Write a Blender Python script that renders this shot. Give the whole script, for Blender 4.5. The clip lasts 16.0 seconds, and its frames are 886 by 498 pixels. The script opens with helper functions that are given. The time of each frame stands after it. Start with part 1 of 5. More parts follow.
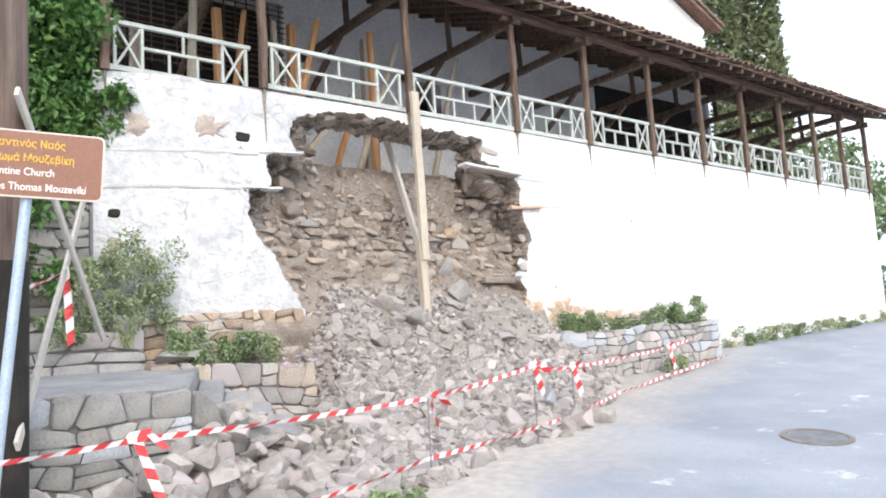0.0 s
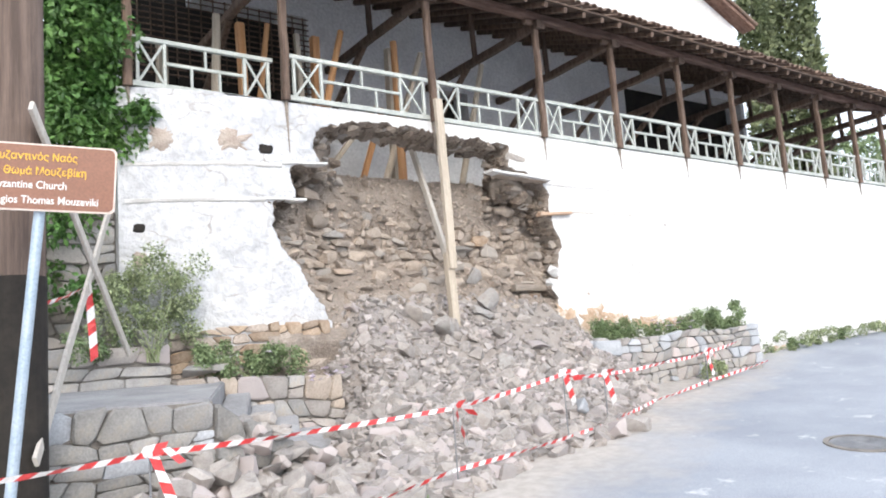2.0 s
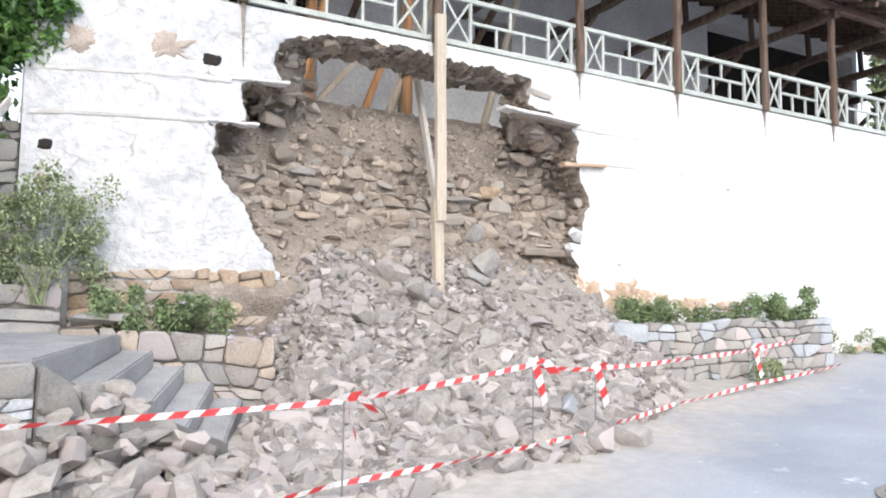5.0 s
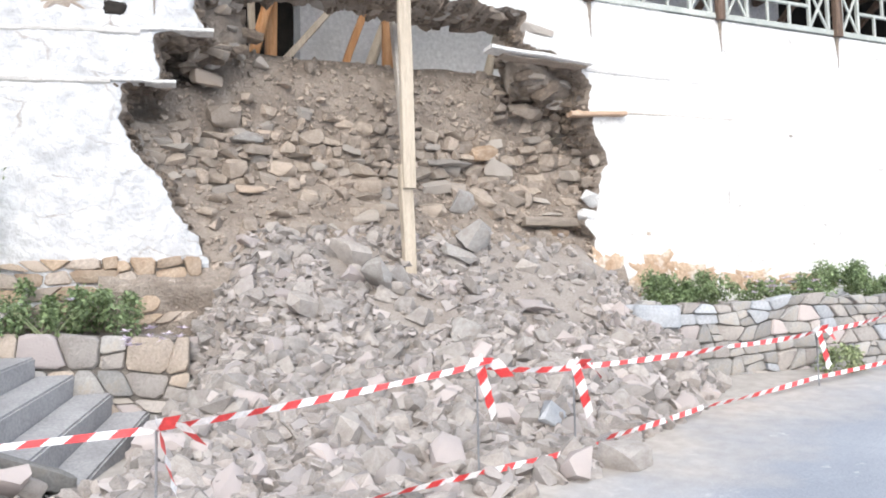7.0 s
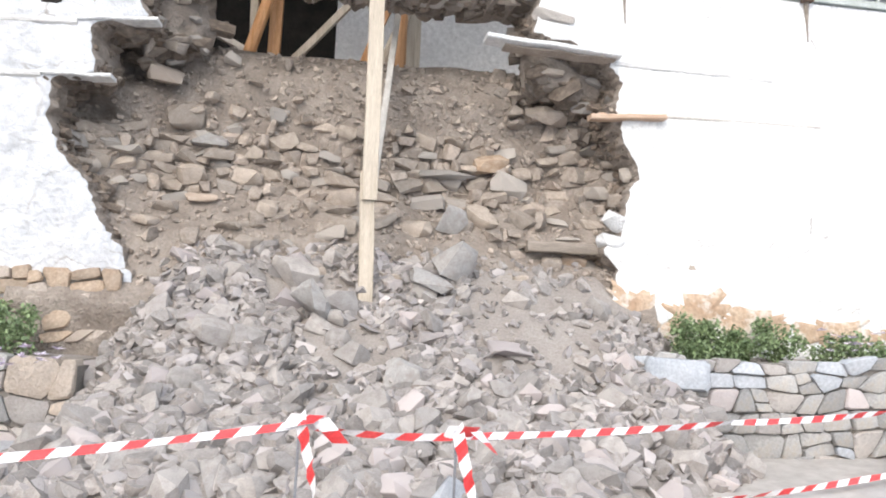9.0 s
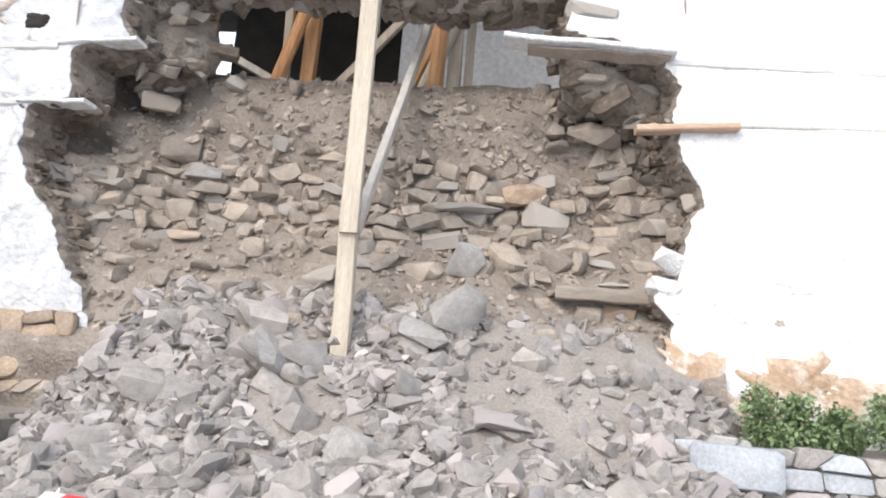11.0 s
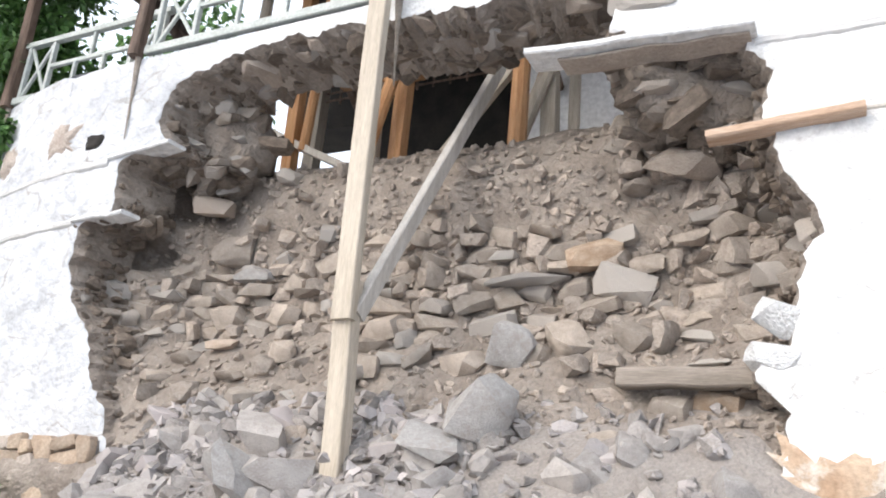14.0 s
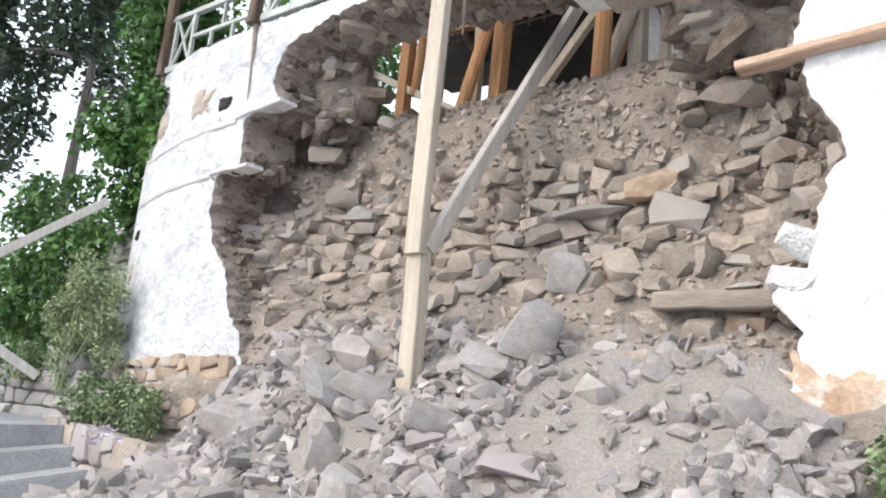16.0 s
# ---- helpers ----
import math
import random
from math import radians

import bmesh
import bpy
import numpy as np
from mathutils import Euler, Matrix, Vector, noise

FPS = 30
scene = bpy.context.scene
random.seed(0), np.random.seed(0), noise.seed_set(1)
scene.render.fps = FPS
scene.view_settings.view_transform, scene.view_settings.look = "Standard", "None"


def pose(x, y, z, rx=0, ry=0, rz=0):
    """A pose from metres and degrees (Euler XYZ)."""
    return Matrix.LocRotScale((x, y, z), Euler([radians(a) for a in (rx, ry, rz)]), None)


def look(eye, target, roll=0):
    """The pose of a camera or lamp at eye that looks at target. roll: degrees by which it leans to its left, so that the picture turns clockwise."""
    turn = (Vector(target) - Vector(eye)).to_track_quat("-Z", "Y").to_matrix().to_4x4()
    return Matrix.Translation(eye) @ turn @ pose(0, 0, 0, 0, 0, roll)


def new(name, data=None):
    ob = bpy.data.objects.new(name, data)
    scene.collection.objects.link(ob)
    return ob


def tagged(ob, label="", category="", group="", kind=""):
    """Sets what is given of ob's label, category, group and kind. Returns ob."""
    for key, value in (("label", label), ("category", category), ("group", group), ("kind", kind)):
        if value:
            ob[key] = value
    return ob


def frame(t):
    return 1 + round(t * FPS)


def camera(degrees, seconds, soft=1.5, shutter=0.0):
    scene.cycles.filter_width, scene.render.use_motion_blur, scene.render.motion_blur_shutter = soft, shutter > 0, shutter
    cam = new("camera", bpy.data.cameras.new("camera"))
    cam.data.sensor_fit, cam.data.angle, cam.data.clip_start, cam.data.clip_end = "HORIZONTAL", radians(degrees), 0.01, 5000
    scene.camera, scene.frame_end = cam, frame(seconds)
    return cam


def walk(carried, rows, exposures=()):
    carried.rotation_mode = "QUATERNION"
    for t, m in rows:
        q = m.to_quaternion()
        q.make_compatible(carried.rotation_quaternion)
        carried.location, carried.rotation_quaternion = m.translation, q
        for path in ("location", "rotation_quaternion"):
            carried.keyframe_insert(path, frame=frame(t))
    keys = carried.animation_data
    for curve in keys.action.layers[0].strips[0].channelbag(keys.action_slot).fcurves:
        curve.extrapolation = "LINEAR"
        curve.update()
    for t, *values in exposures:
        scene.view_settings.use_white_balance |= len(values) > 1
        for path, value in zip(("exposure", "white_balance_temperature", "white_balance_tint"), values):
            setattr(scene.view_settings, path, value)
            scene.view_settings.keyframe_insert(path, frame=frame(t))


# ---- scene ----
cam = camera(57.4, 16.0, soft=1.9)
PATH = [
    (0, (-11.458, -11.87, 0.874), (-10.224, -10.314, 1.113), -3.3),
    (0.5, (-11.376, -11.862, 0.87), (-10.172, -10.284, 1.114), -2.2),
    (1, (-11.286, -11.881, 0.882), (-10.11, -10.282, 1.136), -2.0),
    (1.5, (-11.229, -11.889, 0.864), (-10.052, -10.292, 1.117), -2.6),
    (2, (-11.187, -11.819, 0.818), (-10.029, -10.212, 1.093), -4.3),
    (2.5, (-10.964, -11.71, 0.783), (-9.868, -10.054, 1.019), -3.5),
    (3, (-10.564, -11.462, 0.842), (-9.53, -9.763, 1.057), -2.5),
    (3.5, (-9.937, -11.384, 0.872), (-8.985, -9.639, 1.084), -2.4),
    (4, (-9.41, -11.205, 0.869), (-8.474, -9.45, 1.073), -0.2),
    (4.5, (-8.874, -10.948, 0.913), (-7.903, -9.21, 1.105), 0.8),
    (7, (-5.827, -9.488, 0.992), (-5.107, -7.628, 1.138), -1.1),
    (7.5, (-5.222, -9.166, 0.996), (-4.551, -7.29, 1.17), -1.2),
    (8, (-4.437, -9.045, 1.047), (-3.928, -7.121, 1.24), 0.1),
    (8.5, (-3.683, -8.865, 1.077), (-3.299, -6.911, 1.26), 0.3),
    (9, (-3.063, -8.477, 1.086), (-2.784, -6.508, 1.304), 2.5),
    (9.5, (-2.46, -8.135, 1.103), (-2.383, -6.16, 1.405), 0.9),
    (10, (-1.892, -7.761, 1.117), (-1.946, -5.79, 1.452), 3.1),
    (12.5, (-0.48, -5.71, 1.108), (-1.011, -3.859, 1.646), 3.9),
    (13, (-0.077, -5.424, 1.167), (-0.801, -3.658, 1.764), 5.1),
    (13.5, (0.23, -5.104, 1.149), (-0.562, -3.359, 1.721), 4.2),
    (14, (0.416, -4.768, 1.234), (-0.472, -3.088, 1.859), 4.8),
    (14.5, (0.694, -4.577, 1.264), (-0.343, -2.973, 1.858), 5.3),
    (15, (0.982, -4.406, 1.295), (-0.146, -2.873, 1.908), 7.5),
    (15.5, (1.166, -4.528, 1.222), (-0.05, -3.025, 1.735), 5.9),
    (16, (1.453, -4.794, 1.213), (0.183, -3.305, 1.628), 5.9),
]
walk(cam, [(t, look(eye, target, roll)) for t, eye, target, roll in PATH])


# ---- light ----
SUN_UP, SUN_TURN = radians(34), radians(205)
world = bpy.data.worlds.new("world")
scene.world = world
world.use_nodes = True
wn = world.node_tree.nodes
sky = wn.new("ShaderNodeTexSky")
sky.sky_type, sky.sun_disc = "NISHITA", False
sky.sun_elevation, sky.sun_rotation = SUN_UP, SUN_TURN
sky.air_density, sky.dust_density, sky.ozone_density, sky.altitude = 1.0, 6.0, 1.0, 0
veil = wn.new("ShaderNodeMix")
veil.data_type = "RGBA"
veil.inputs[0].default_value, veil.inputs[7].default_value = 0.7, (7.5, 8.2, 9.3, 1)  # bright thin cloud over the blue
world.node_tree.links.new(sky.outputs[0], veil.inputs[6])
world.node_tree.links.new(veil.outputs[2], wn["Background"].inputs[0])
wn["Background"].inputs[1].default_value = 0.15
sun = new("sun", bpy.data.lights.new("sun", "SUN"))
sun.data.energy, sun.data.angle, sun.data.color = 0.7, radians(40), (1.0, 0.97, 0.93)
away = Vector((math.sin(SUN_TURN) * math.cos(SUN_UP), math.cos(SUN_TURN) * math.cos(SUN_UP), math.sin(SUN_UP)))
sun.matrix_world = look(away * 40, (0, 0, 0))
scene.view_settings.exposure = 0.85


# ---- materials ----
def ramp_mix(nt, fac, a, b, lo=0.35, hi=0.65):
    r = nt.nodes.new("ShaderNodeValToRGB")
    r.color_ramp.elements[0].position, r.color_ramp.elements[1].position = lo, hi
    r.color_ramp.elements[0].color, r.color_ramp.elements[1].color = (*a, 1), (*b, 1)
    nt.links.new(fac, r.inputs[0])
    return r.outputs[0]


def noise_tex(nt, scale, detail=6, stretch=(1, 1, 1), rough=0.6):
    co = nt.nodes.new("ShaderNodeTexCoord")
    mp = nt.nodes.new("ShaderNodeMapping")
    mp.inputs["Scale"].default_value = stretch
    nt.links.new(co.outputs["Object"], mp.inputs[0])
    n = nt.nodes.new("ShaderNodeTexNoise")
    n.inputs["Scale"].default_value, n.inputs["Detail"].default_value, n.inputs["Roughness"].default_value = scale, detail, rough
    nt.links.new(mp.outputs[0], n.inputs["Vector"])
    return n.outputs["Fac"]


def mixed(nt, fac, a, b, mode="MIX"):
    m = nt.nodes.new("ShaderNodeMix")
    m.data_type, m.blend_type = "RGBA", mode
    for sock, v in ((m.inputs[0], fac), (m.inputs[6], a), (m.inputs[7], b)):
        if isinstance(v, bpy.types.NodeSocket):
            nt.links.new(v, sock)
        elif isinstance(v, tuple):
            sock.default_value = (*v, 1)
        else:
            sock.default_value = v
    return m.outputs[2]


def surface(name, a, b, scale=3.0, fine=40.0, rough=0.85, bump=0.3, depth=0.01, stretch=(1, 1, 1), metal=0.0,
            stain=None, stain_scale=0.8, stain_lo=0.55, stain_hi=0.7, vary=0.0, island=0.0, odd=None, odd_share=0.2, cracks=0.0, crack_width=0.02):
    """Two-scale procedural surface: broad blotches, fine grain with relief, stains, and a tone for each object or island."""
    m = bpy.data.materials.new(name)
    m.use_nodes = True
    nt = m.node_tree
    p = nt.nodes["Principled BSDF"]
    broad, grain = noise_tex(nt, scale, 5, stretch), noise_tex(nt, fine, 4, stretch)
    col = ramp_mix(nt, broad, a, b)
    dark = ramp_mix(nt, grain, (0.72, 0.72, 0.72), (1.12, 1.12, 1.12), 0.3, 0.7)
    col = mixed(nt, 0.8, col, dark, "MULTIPLY")
    if stain:
        s = noise_tex(nt, stain_scale, 7, stretch, 0.7)
        col = mixed(nt, ramp_mix(nt, s, (0, 0, 0), (1, 1, 1), stain_lo, stain_hi), col, stain)
    if cracks:
        vo = nt.nodes.new("ShaderNodeTexVoronoi")
        vo.feature = "DISTANCE_TO_EDGE"
        vo.inputs["Scale"].default_value = cracks
        co = nt.nodes.new("ShaderNodeTexCoord")
        mp = nt.nodes.new("ShaderNodeMapping")
        mp.inputs["Scale"].default_value = (0.6, 1, 1.7)
        wv = nt.nodes.new("ShaderNodeMixRGB")
        wv.blend_type, wv.inputs[0].default_value = "ADD", 0.35
        nz = nt.nodes.new("ShaderNodeTexNoise")
        nz.inputs["Scale"].default_value, nz.inputs["Detail"].default_value = 3.0, 6
        nt.links.new(co.outputs["Object"], nz.inputs["Vector"])
        nt.links.new(co.outputs["Object"], wv.inputs[1])
        nt.links.new(nz.outputs["Color"], wv.inputs[2])
        nt.links.new(wv.outputs[0], mp.inputs[0])
        nt.links.new(mp.outputs[0], vo.inputs["Vector"])
        line = ramp_mix(nt, vo.outputs["Distance"], (1, 1, 1), (0, 0, 0), 0.0, crack_width)
        where = ramp_mix(nt, noise_tex(nt, 1.1, 4), (0, 0, 0), (0.9, 0.9, 0.9), 0.48, 0.62)
        col = mixed(nt, mixed(nt, 1.0, line, where, "MULTIPLY"), col, (0.33, 0.30, 0.27))
    if odd:
        src = nt.nodes.new("ShaderNodeNewGeometry").outputs["Random Per Island"] if island else nt.nodes.new("ShaderNodeObjectInfo").outputs["Random"]
        mul = nt.nodes.new("ShaderNodeMath")
        mul.operation = "MULTIPLY"
        mul.inputs[1].default_value = 37.0
        fr_ = nt.nodes.new("ShaderNodeMath")
        fr_.operation = "FRACT"
        nt.links.new(src, mul.inputs[0])
        nt.links.new(mul.outputs[0], fr_.inputs[0])
        col = mixed(nt, ramp_mix(nt, fr_.outputs[0], (0.85, 0.85, 0.85), (0, 0, 0), odd_share, odd_share + 0.12), col, odd)
    if vary:
        oi = nt.nodes.new("ShaderNodeObjectInfo")
        col = mixed(nt, 1.0, col, ramp_mix(nt, oi.outputs["Random"], (1 - vary,) * 3, (1 + vary, 1 + vary * 0.9, 1 + vary * 0.75), 0, 1), "MULTIPLY")
    if island:
        ge = nt.nodes.new("ShaderNodeNewGeometry")
        col = mixed(nt, 1.0, col, ramp_mix(nt, ge.outputs["Random Per Island"], (1 - island,) * 3, (1 + island, 1 + island * 0.9, 1 + island * 0.8), 0, 1), "MULTIPLY")
    nt.links.new(col, p.inputs["Base Color"])
    p.inputs["Roughness"].default_value, p.inputs["Metallic"].default_value = rough, metal
    if bump:
        bp = nt.nodes.new("ShaderNodeBump")
        bp.inputs["Strength"].default_value, bp.inputs["Distance"].default_value = bump, depth
        add = nt.nodes.new("ShaderNodeMath")
        nt.links.new(broad, add.inputs[0])
        nt.links.new(grain, add.inputs[1])
        nt.links.new(add.outputs[0], bp.inputs["Height"])
        nt.links.new(bp.outputs[0], p.inputs["Normal"])
    return m


M_PLASTER = surface("whitewashed_plaster", (0.74, 0.735, 0.72), (0.82, 0.82, 0.815), 1.3, 16, 0.9, 0.8, 0.04,
                    stain=(0.50, 0.47, 0.43), stain_scale=1.4, stain_lo=0.62, stain_hi=0.74, cracks=1.1, crack_width=0.01)
M_PLASTER_OLD = surface("old_rough_limewash", (0.53, 0.54, 0.56), (0.69, 0.70, 0.715), 1.8, 7, 0.92, 0.9, 0.06,
                        stain=(0.55, 0.55, 0.55), stain_scale=1.5, stain_lo=0.56, stain_hi=0.72, cracks=1.7, crack_width=0.03)
M_EXPOSED = surface("bare_pinkish_stone", (0.40, 0.33, 0.28), (0.52, 0.45, 0.39), 5, 40, 0.9, 0.6, 0.02)
M_BOARD = surface("brown_grey_board", (0.22, 0.185, 0.15), (0.34, 0.29, 0.245), 3, 26, 0.85, 0.4, 0.008, (0.6, 6, 6))
# Darker than the core stones: shade inside the breach is put into the colour.
M_EDGE = surface("shaded_broken_stone", (0.17, 0.135, 0.108), (0.30, 0.248, 0.205), 4, 26, 0.92, 0.9, 0.03, vary=0.24)
M_EDGE_I = surface("shaded_broken_chips", (0.13, 0.102, 0.080), (0.22, 0.178, 0.142), 4, 50, 0.92, 0.6, 0.012, island=0.3)
M_CHURCH = surface("old_white_render", (0.79, 0.79, 0.80), (0.86, 0.86, 0.86), 0.9, 14, 0.9, 0.5, 0.04,
                   stain=(0.58, 0.58, 0.59), stain_scale=0.7, stain_lo=0.5, stain_hi=0.75)
M_EARTH = surface("dusty_earth", (0.31, 0.272, 0.243), (0.395, 0.358, 0.328), 2.2, 45, 0.95, 0.9, 0.03,
                  stain=(0.225, 0.195, 0.172), stain_scale=1.1)
M_CORE = surface("clay_core", (0.26, 0.217, 0.182), (0.385, 0.332, 0.285), 3.0, 30, 0.95, 1.0, 0.04,
                 stain=(0.20, 0.163, 0.134), stain_scale=1.6)
M_STONE = surface("rubble_stone", (0.335, 0.308, 0.290), (0.445, 0.418, 0.400), 4, 40, 0.94, 0.6, 0.02, vary=0.18, odd=(0.48, 0.43, 0.425), odd_share=0.2,
                  stain=(0.40, 0.375, 0.355), stain_scale=2.5, stain_lo=0.5, stain_hi=0.68)
M_STONE_I = surface("loose_stone", (0.282, 0.257, 0.241), (0.39, 0.364, 0.347), 13, 60, 0.9, 0.9, 0.02, island=0.32, odd=(0.46, 0.43, 0.425), odd_share=0.2,
                    stain=(0.40, 0.375, 0.355), stain_scale=2.5, stain_lo=0.5, stain_hi=0.68)
M_CORE_STONE = surface("bedded_stone", (0.38, 0.324, 0.275), (0.50, 0.438, 0.38), 3, 38, 0.92, 0.8, 0.02, vary=0.24, stain=(0.36, 0.30, 0.25), stain_scale=2.2, odd=(0.41, 0.385, 0.36), odd_share=0.18)
M_CORE_STONE_I = surface("bedded_stone_small", (0.36, 0.306, 0.261), (0.48, 0.418, 0.362), 11, 50, 0.92, 1.0, 0.025, island=0.3)
M_OCHRE = surface("ochre_stone", (0.37, 0.265, 0.185), (0.50, 0.40, 0.31), 4, 40, 0.92, 0.7, 0.02, vary=0.24, odd=(0.38, 0.33, 0.29), odd_share=0.3)
M_WALLSTONE = surface("grey_walling_stone", (0.275, 0.272, 0.27), (0.385, 0.382, 0.378), 3.5, 45, 0.88, 0.55, 0.015, vary=0.24,
                      stain=(0.33, 0.28, 0.22), stain_scale=1.5)
M_BLUESTONE = surface("blue_grey_stone", (0.36, 0.385, 0.42), (0.46, 0.48, 0.51), 3, 40, 0.85, 0.4, 0.01, vary=0.08)
M_MORTAR = surface("earthy_mortar", (0.19, 0.172, 0.155), (0.27, 0.25, 0.228), 4, 50, 0.95, 0.7, 0.02)
M_PALESTONE = surface("pale_grey_limestone", (0.385, 0.365, 0.345), (0.49, 0.475, 0.46), 7, 34, 0.94, 0.7, 0.025, stain=(0.34, 0.31, 0.285), stain_scale=4.0, stain_lo=0.45, stain_hi=0.62)
M_OCHRE_RENDER = surface("ochre_render", (0.44, 0.30, 0.20), (0.60, 0.47, 0.35), 3, 26, 0.92, 0.8, 0.02, stain=(0.72, 0.68, 0.62), stain_scale=2.2, stain_lo=0.5, stain_hi=0.62)
M_SLATE = surface("dark_grey_slate", (0.19, 0.19, 0.19), (0.29, 0.287, 0.28), 3.5, 40, 0.88, 0.6, 0.015, vary=0.25, stain=(0.30, 0.27, 0.23), stain_scale=1.5)
M_CONCRETE = surface("grey_cement", (0.27, 0.27, 0.28), (0.37, 0.37, 0.38), 1.5, 35, 0.85, 0.4, 0.01, stain=(0.20, 0.20, 0.20))
M_TIMBER = surface("fresh_sawn_timber", (0.40, 0.345, 0.275), (0.52, 0.46, 0.38), 3, 26, 0.75, 0.3, 0.006, (6, 6, 0.5), vary=0.12)
M_ORANGE = surface("orange_peeled_pole", (0.42, 0.20, 0.08), (0.56, 0.32, 0.16), 3, 26, 0.7, 0.3, 0.006, (6, 6, 0.5), vary=0.15)
M_GREYWOOD = surface("weathered_board", (0.50, 0.46, 0.41), (0.63, 0.595, 0.545), 3, 26, 0.85, 0.4, 0.008, (6, 6, 0.6), vary=0.1)
M_TIE = surface("limewashed_tie", (0.50, 0.49, 0.47), (0.70, 0.69, 0.68), 2, 20, 0.9, 0.5, 0.01, (0.6, 5, 5))
M_BROWNPLANK = surface("brown_tie_plank", (0.42, 0.28, 0.19), (0.56, 0.42, 0.32), 3, 26, 0.85, 0.4, 0.008, (0.6, 6, 6), vary=0.12)
M_OLDWOOD = surface("dark_old_timber", (0.07, 0.044, 0.032), (0.18, 0.125, 0.095), 2.5, 22, 0.8, 0.5, 0.01, (5, 5, 0.7), vary=0.25)
M_BEAM = surface("red_brown_beam", (0.10, 0.055, 0.04), (0.21, 0.13, 0.10), 2.5, 22, 0.8, 0.5, 0.01, (0.7, 5, 5), vary=0.2)
M_RAIL = surface("grey_green_paint", (0.42, 0.45, 0.42), (0.55, 0.58, 0.55), 3, 35, 0.6, 0.25, 0.004, (1, 1, 1), vary=0.06,
                 stain=(0.33, 0.32, 0.29), stain_scale=3, stain_lo=0.62, stain_hi=0.72)
M_TILE = surface("old_roof_tile", (0.20, 0.13, 0.10), (0.33, 0.25, 0.20), 2.5, 30, 0.9, 0.5, 0.01, vary=0.3, stain=(0.16, 0.15, 0.13), stain_scale=1.2)
# Near-black: tar on the pole foot, elsewhere shade put into the colour.
M_DARK = surface("black_tar_and_painted_shade", (0.012, 0.010, 0.009), (0.03, 0.025, 0.02), 3, 20, 0.9, 0.3, 0.01)
M_POLE = surface("creosoted_pole", (0.085, 0.058, 0.046), (0.19, 0.135, 0.108), 2, 24, 0.75, 0.5, 0.01, (8, 8, 0.4))
M_SIGN = surface("brown_sign_paint", (0.21, 0.085, 0.05), (0.24, 0.10, 0.06), 2, 40, 0.4, 0.05, 0.002)
M_SIGNEDGE = surface("sign_border_paint", (0.66, 0.56, 0.50), (0.72, 0.62, 0.56), 3, 40, 0.45, 0.05, 0.002)
M_YELLOW = surface("yellow_letters", (0.80, 0.45, 0.02), (0.86, 0.50, 0.03), 4, 40, 0.45, 0.0)
M_WHITE = surface("white_letters", (0.80, 0.79, 0.77), (0.85, 0.84, 0.82), 4, 40, 0.45, 0.0)
M_STEEL = surface("pale_blue_painted_steel", (0.34, 0.43, 0.52), (0.42, 0.50, 0.58), 3, 40, 0.45, 0.1, 0.002, metal=0.2)
M_RED = surface("red_tape_film", (0.62, 0.04, 0.045), (0.72, 0.07, 0.07), 6, 40, 0.4, 0.15, 0.004)
M_TAPEWHITE = surface("white_tape_film", (0.78, 0.76, 0.76), (0.85, 0.84, 0.84), 6, 40, 0.4, 0.15, 0.004)
M_IRON = surface("worn_iron_cover", (0.20, 0.205, 0.22), (0.28, 0.285, 0.30), 4, 60, 0.6, 0.4, 0.004, metal=0.4)
M_LEAF = surface("green_leaf", (0.15, 0.22, 0.10), (0.26, 0.345, 0.18), 2.0, 12, 0.6, 0.1, 0.004, island=0.4)
M_IVY = surface("ivy_leaf", (0.05, 0.135, 0.03), (0.12, 0.24, 0.06), 1.5, 12, 0.55, 0.1, 0.004, island=0.45)
M_DRYLEAF = surface("olive_leaf", (0.22, 0.28, 0.14), (0.35, 0.41, 0.24), 2.0, 12, 0.65, 0.1, 0.004, island=0.4)
M_NEEDLE = surface("dark_needle", (0.025, 0.05, 0.03), (0.055, 0.085, 0.05), 1.0, 8, 0.7, 0.1, 0.004, island=0.4)
M_CYPRESS = surface("cypress_foliage", (0.12, 0.155, 0.07), (0.20, 0.23, 0.12), 0.8, 8, 0.7, 0.1, 0.004, island=0.4)
M_BARK = surface("grey_bark", (0.07, 0.06, 0.055), (0.15, 0.13, 0.115), 3, 18, 0.9, 0.8, 0.02, (4, 4, 0.6))
M_PETAL = surface("pale_lilac_petal", (0.62, 0.52, 0.66), (0.78, 0.72, 0.80), 5, 30, 0.6, 0.0)


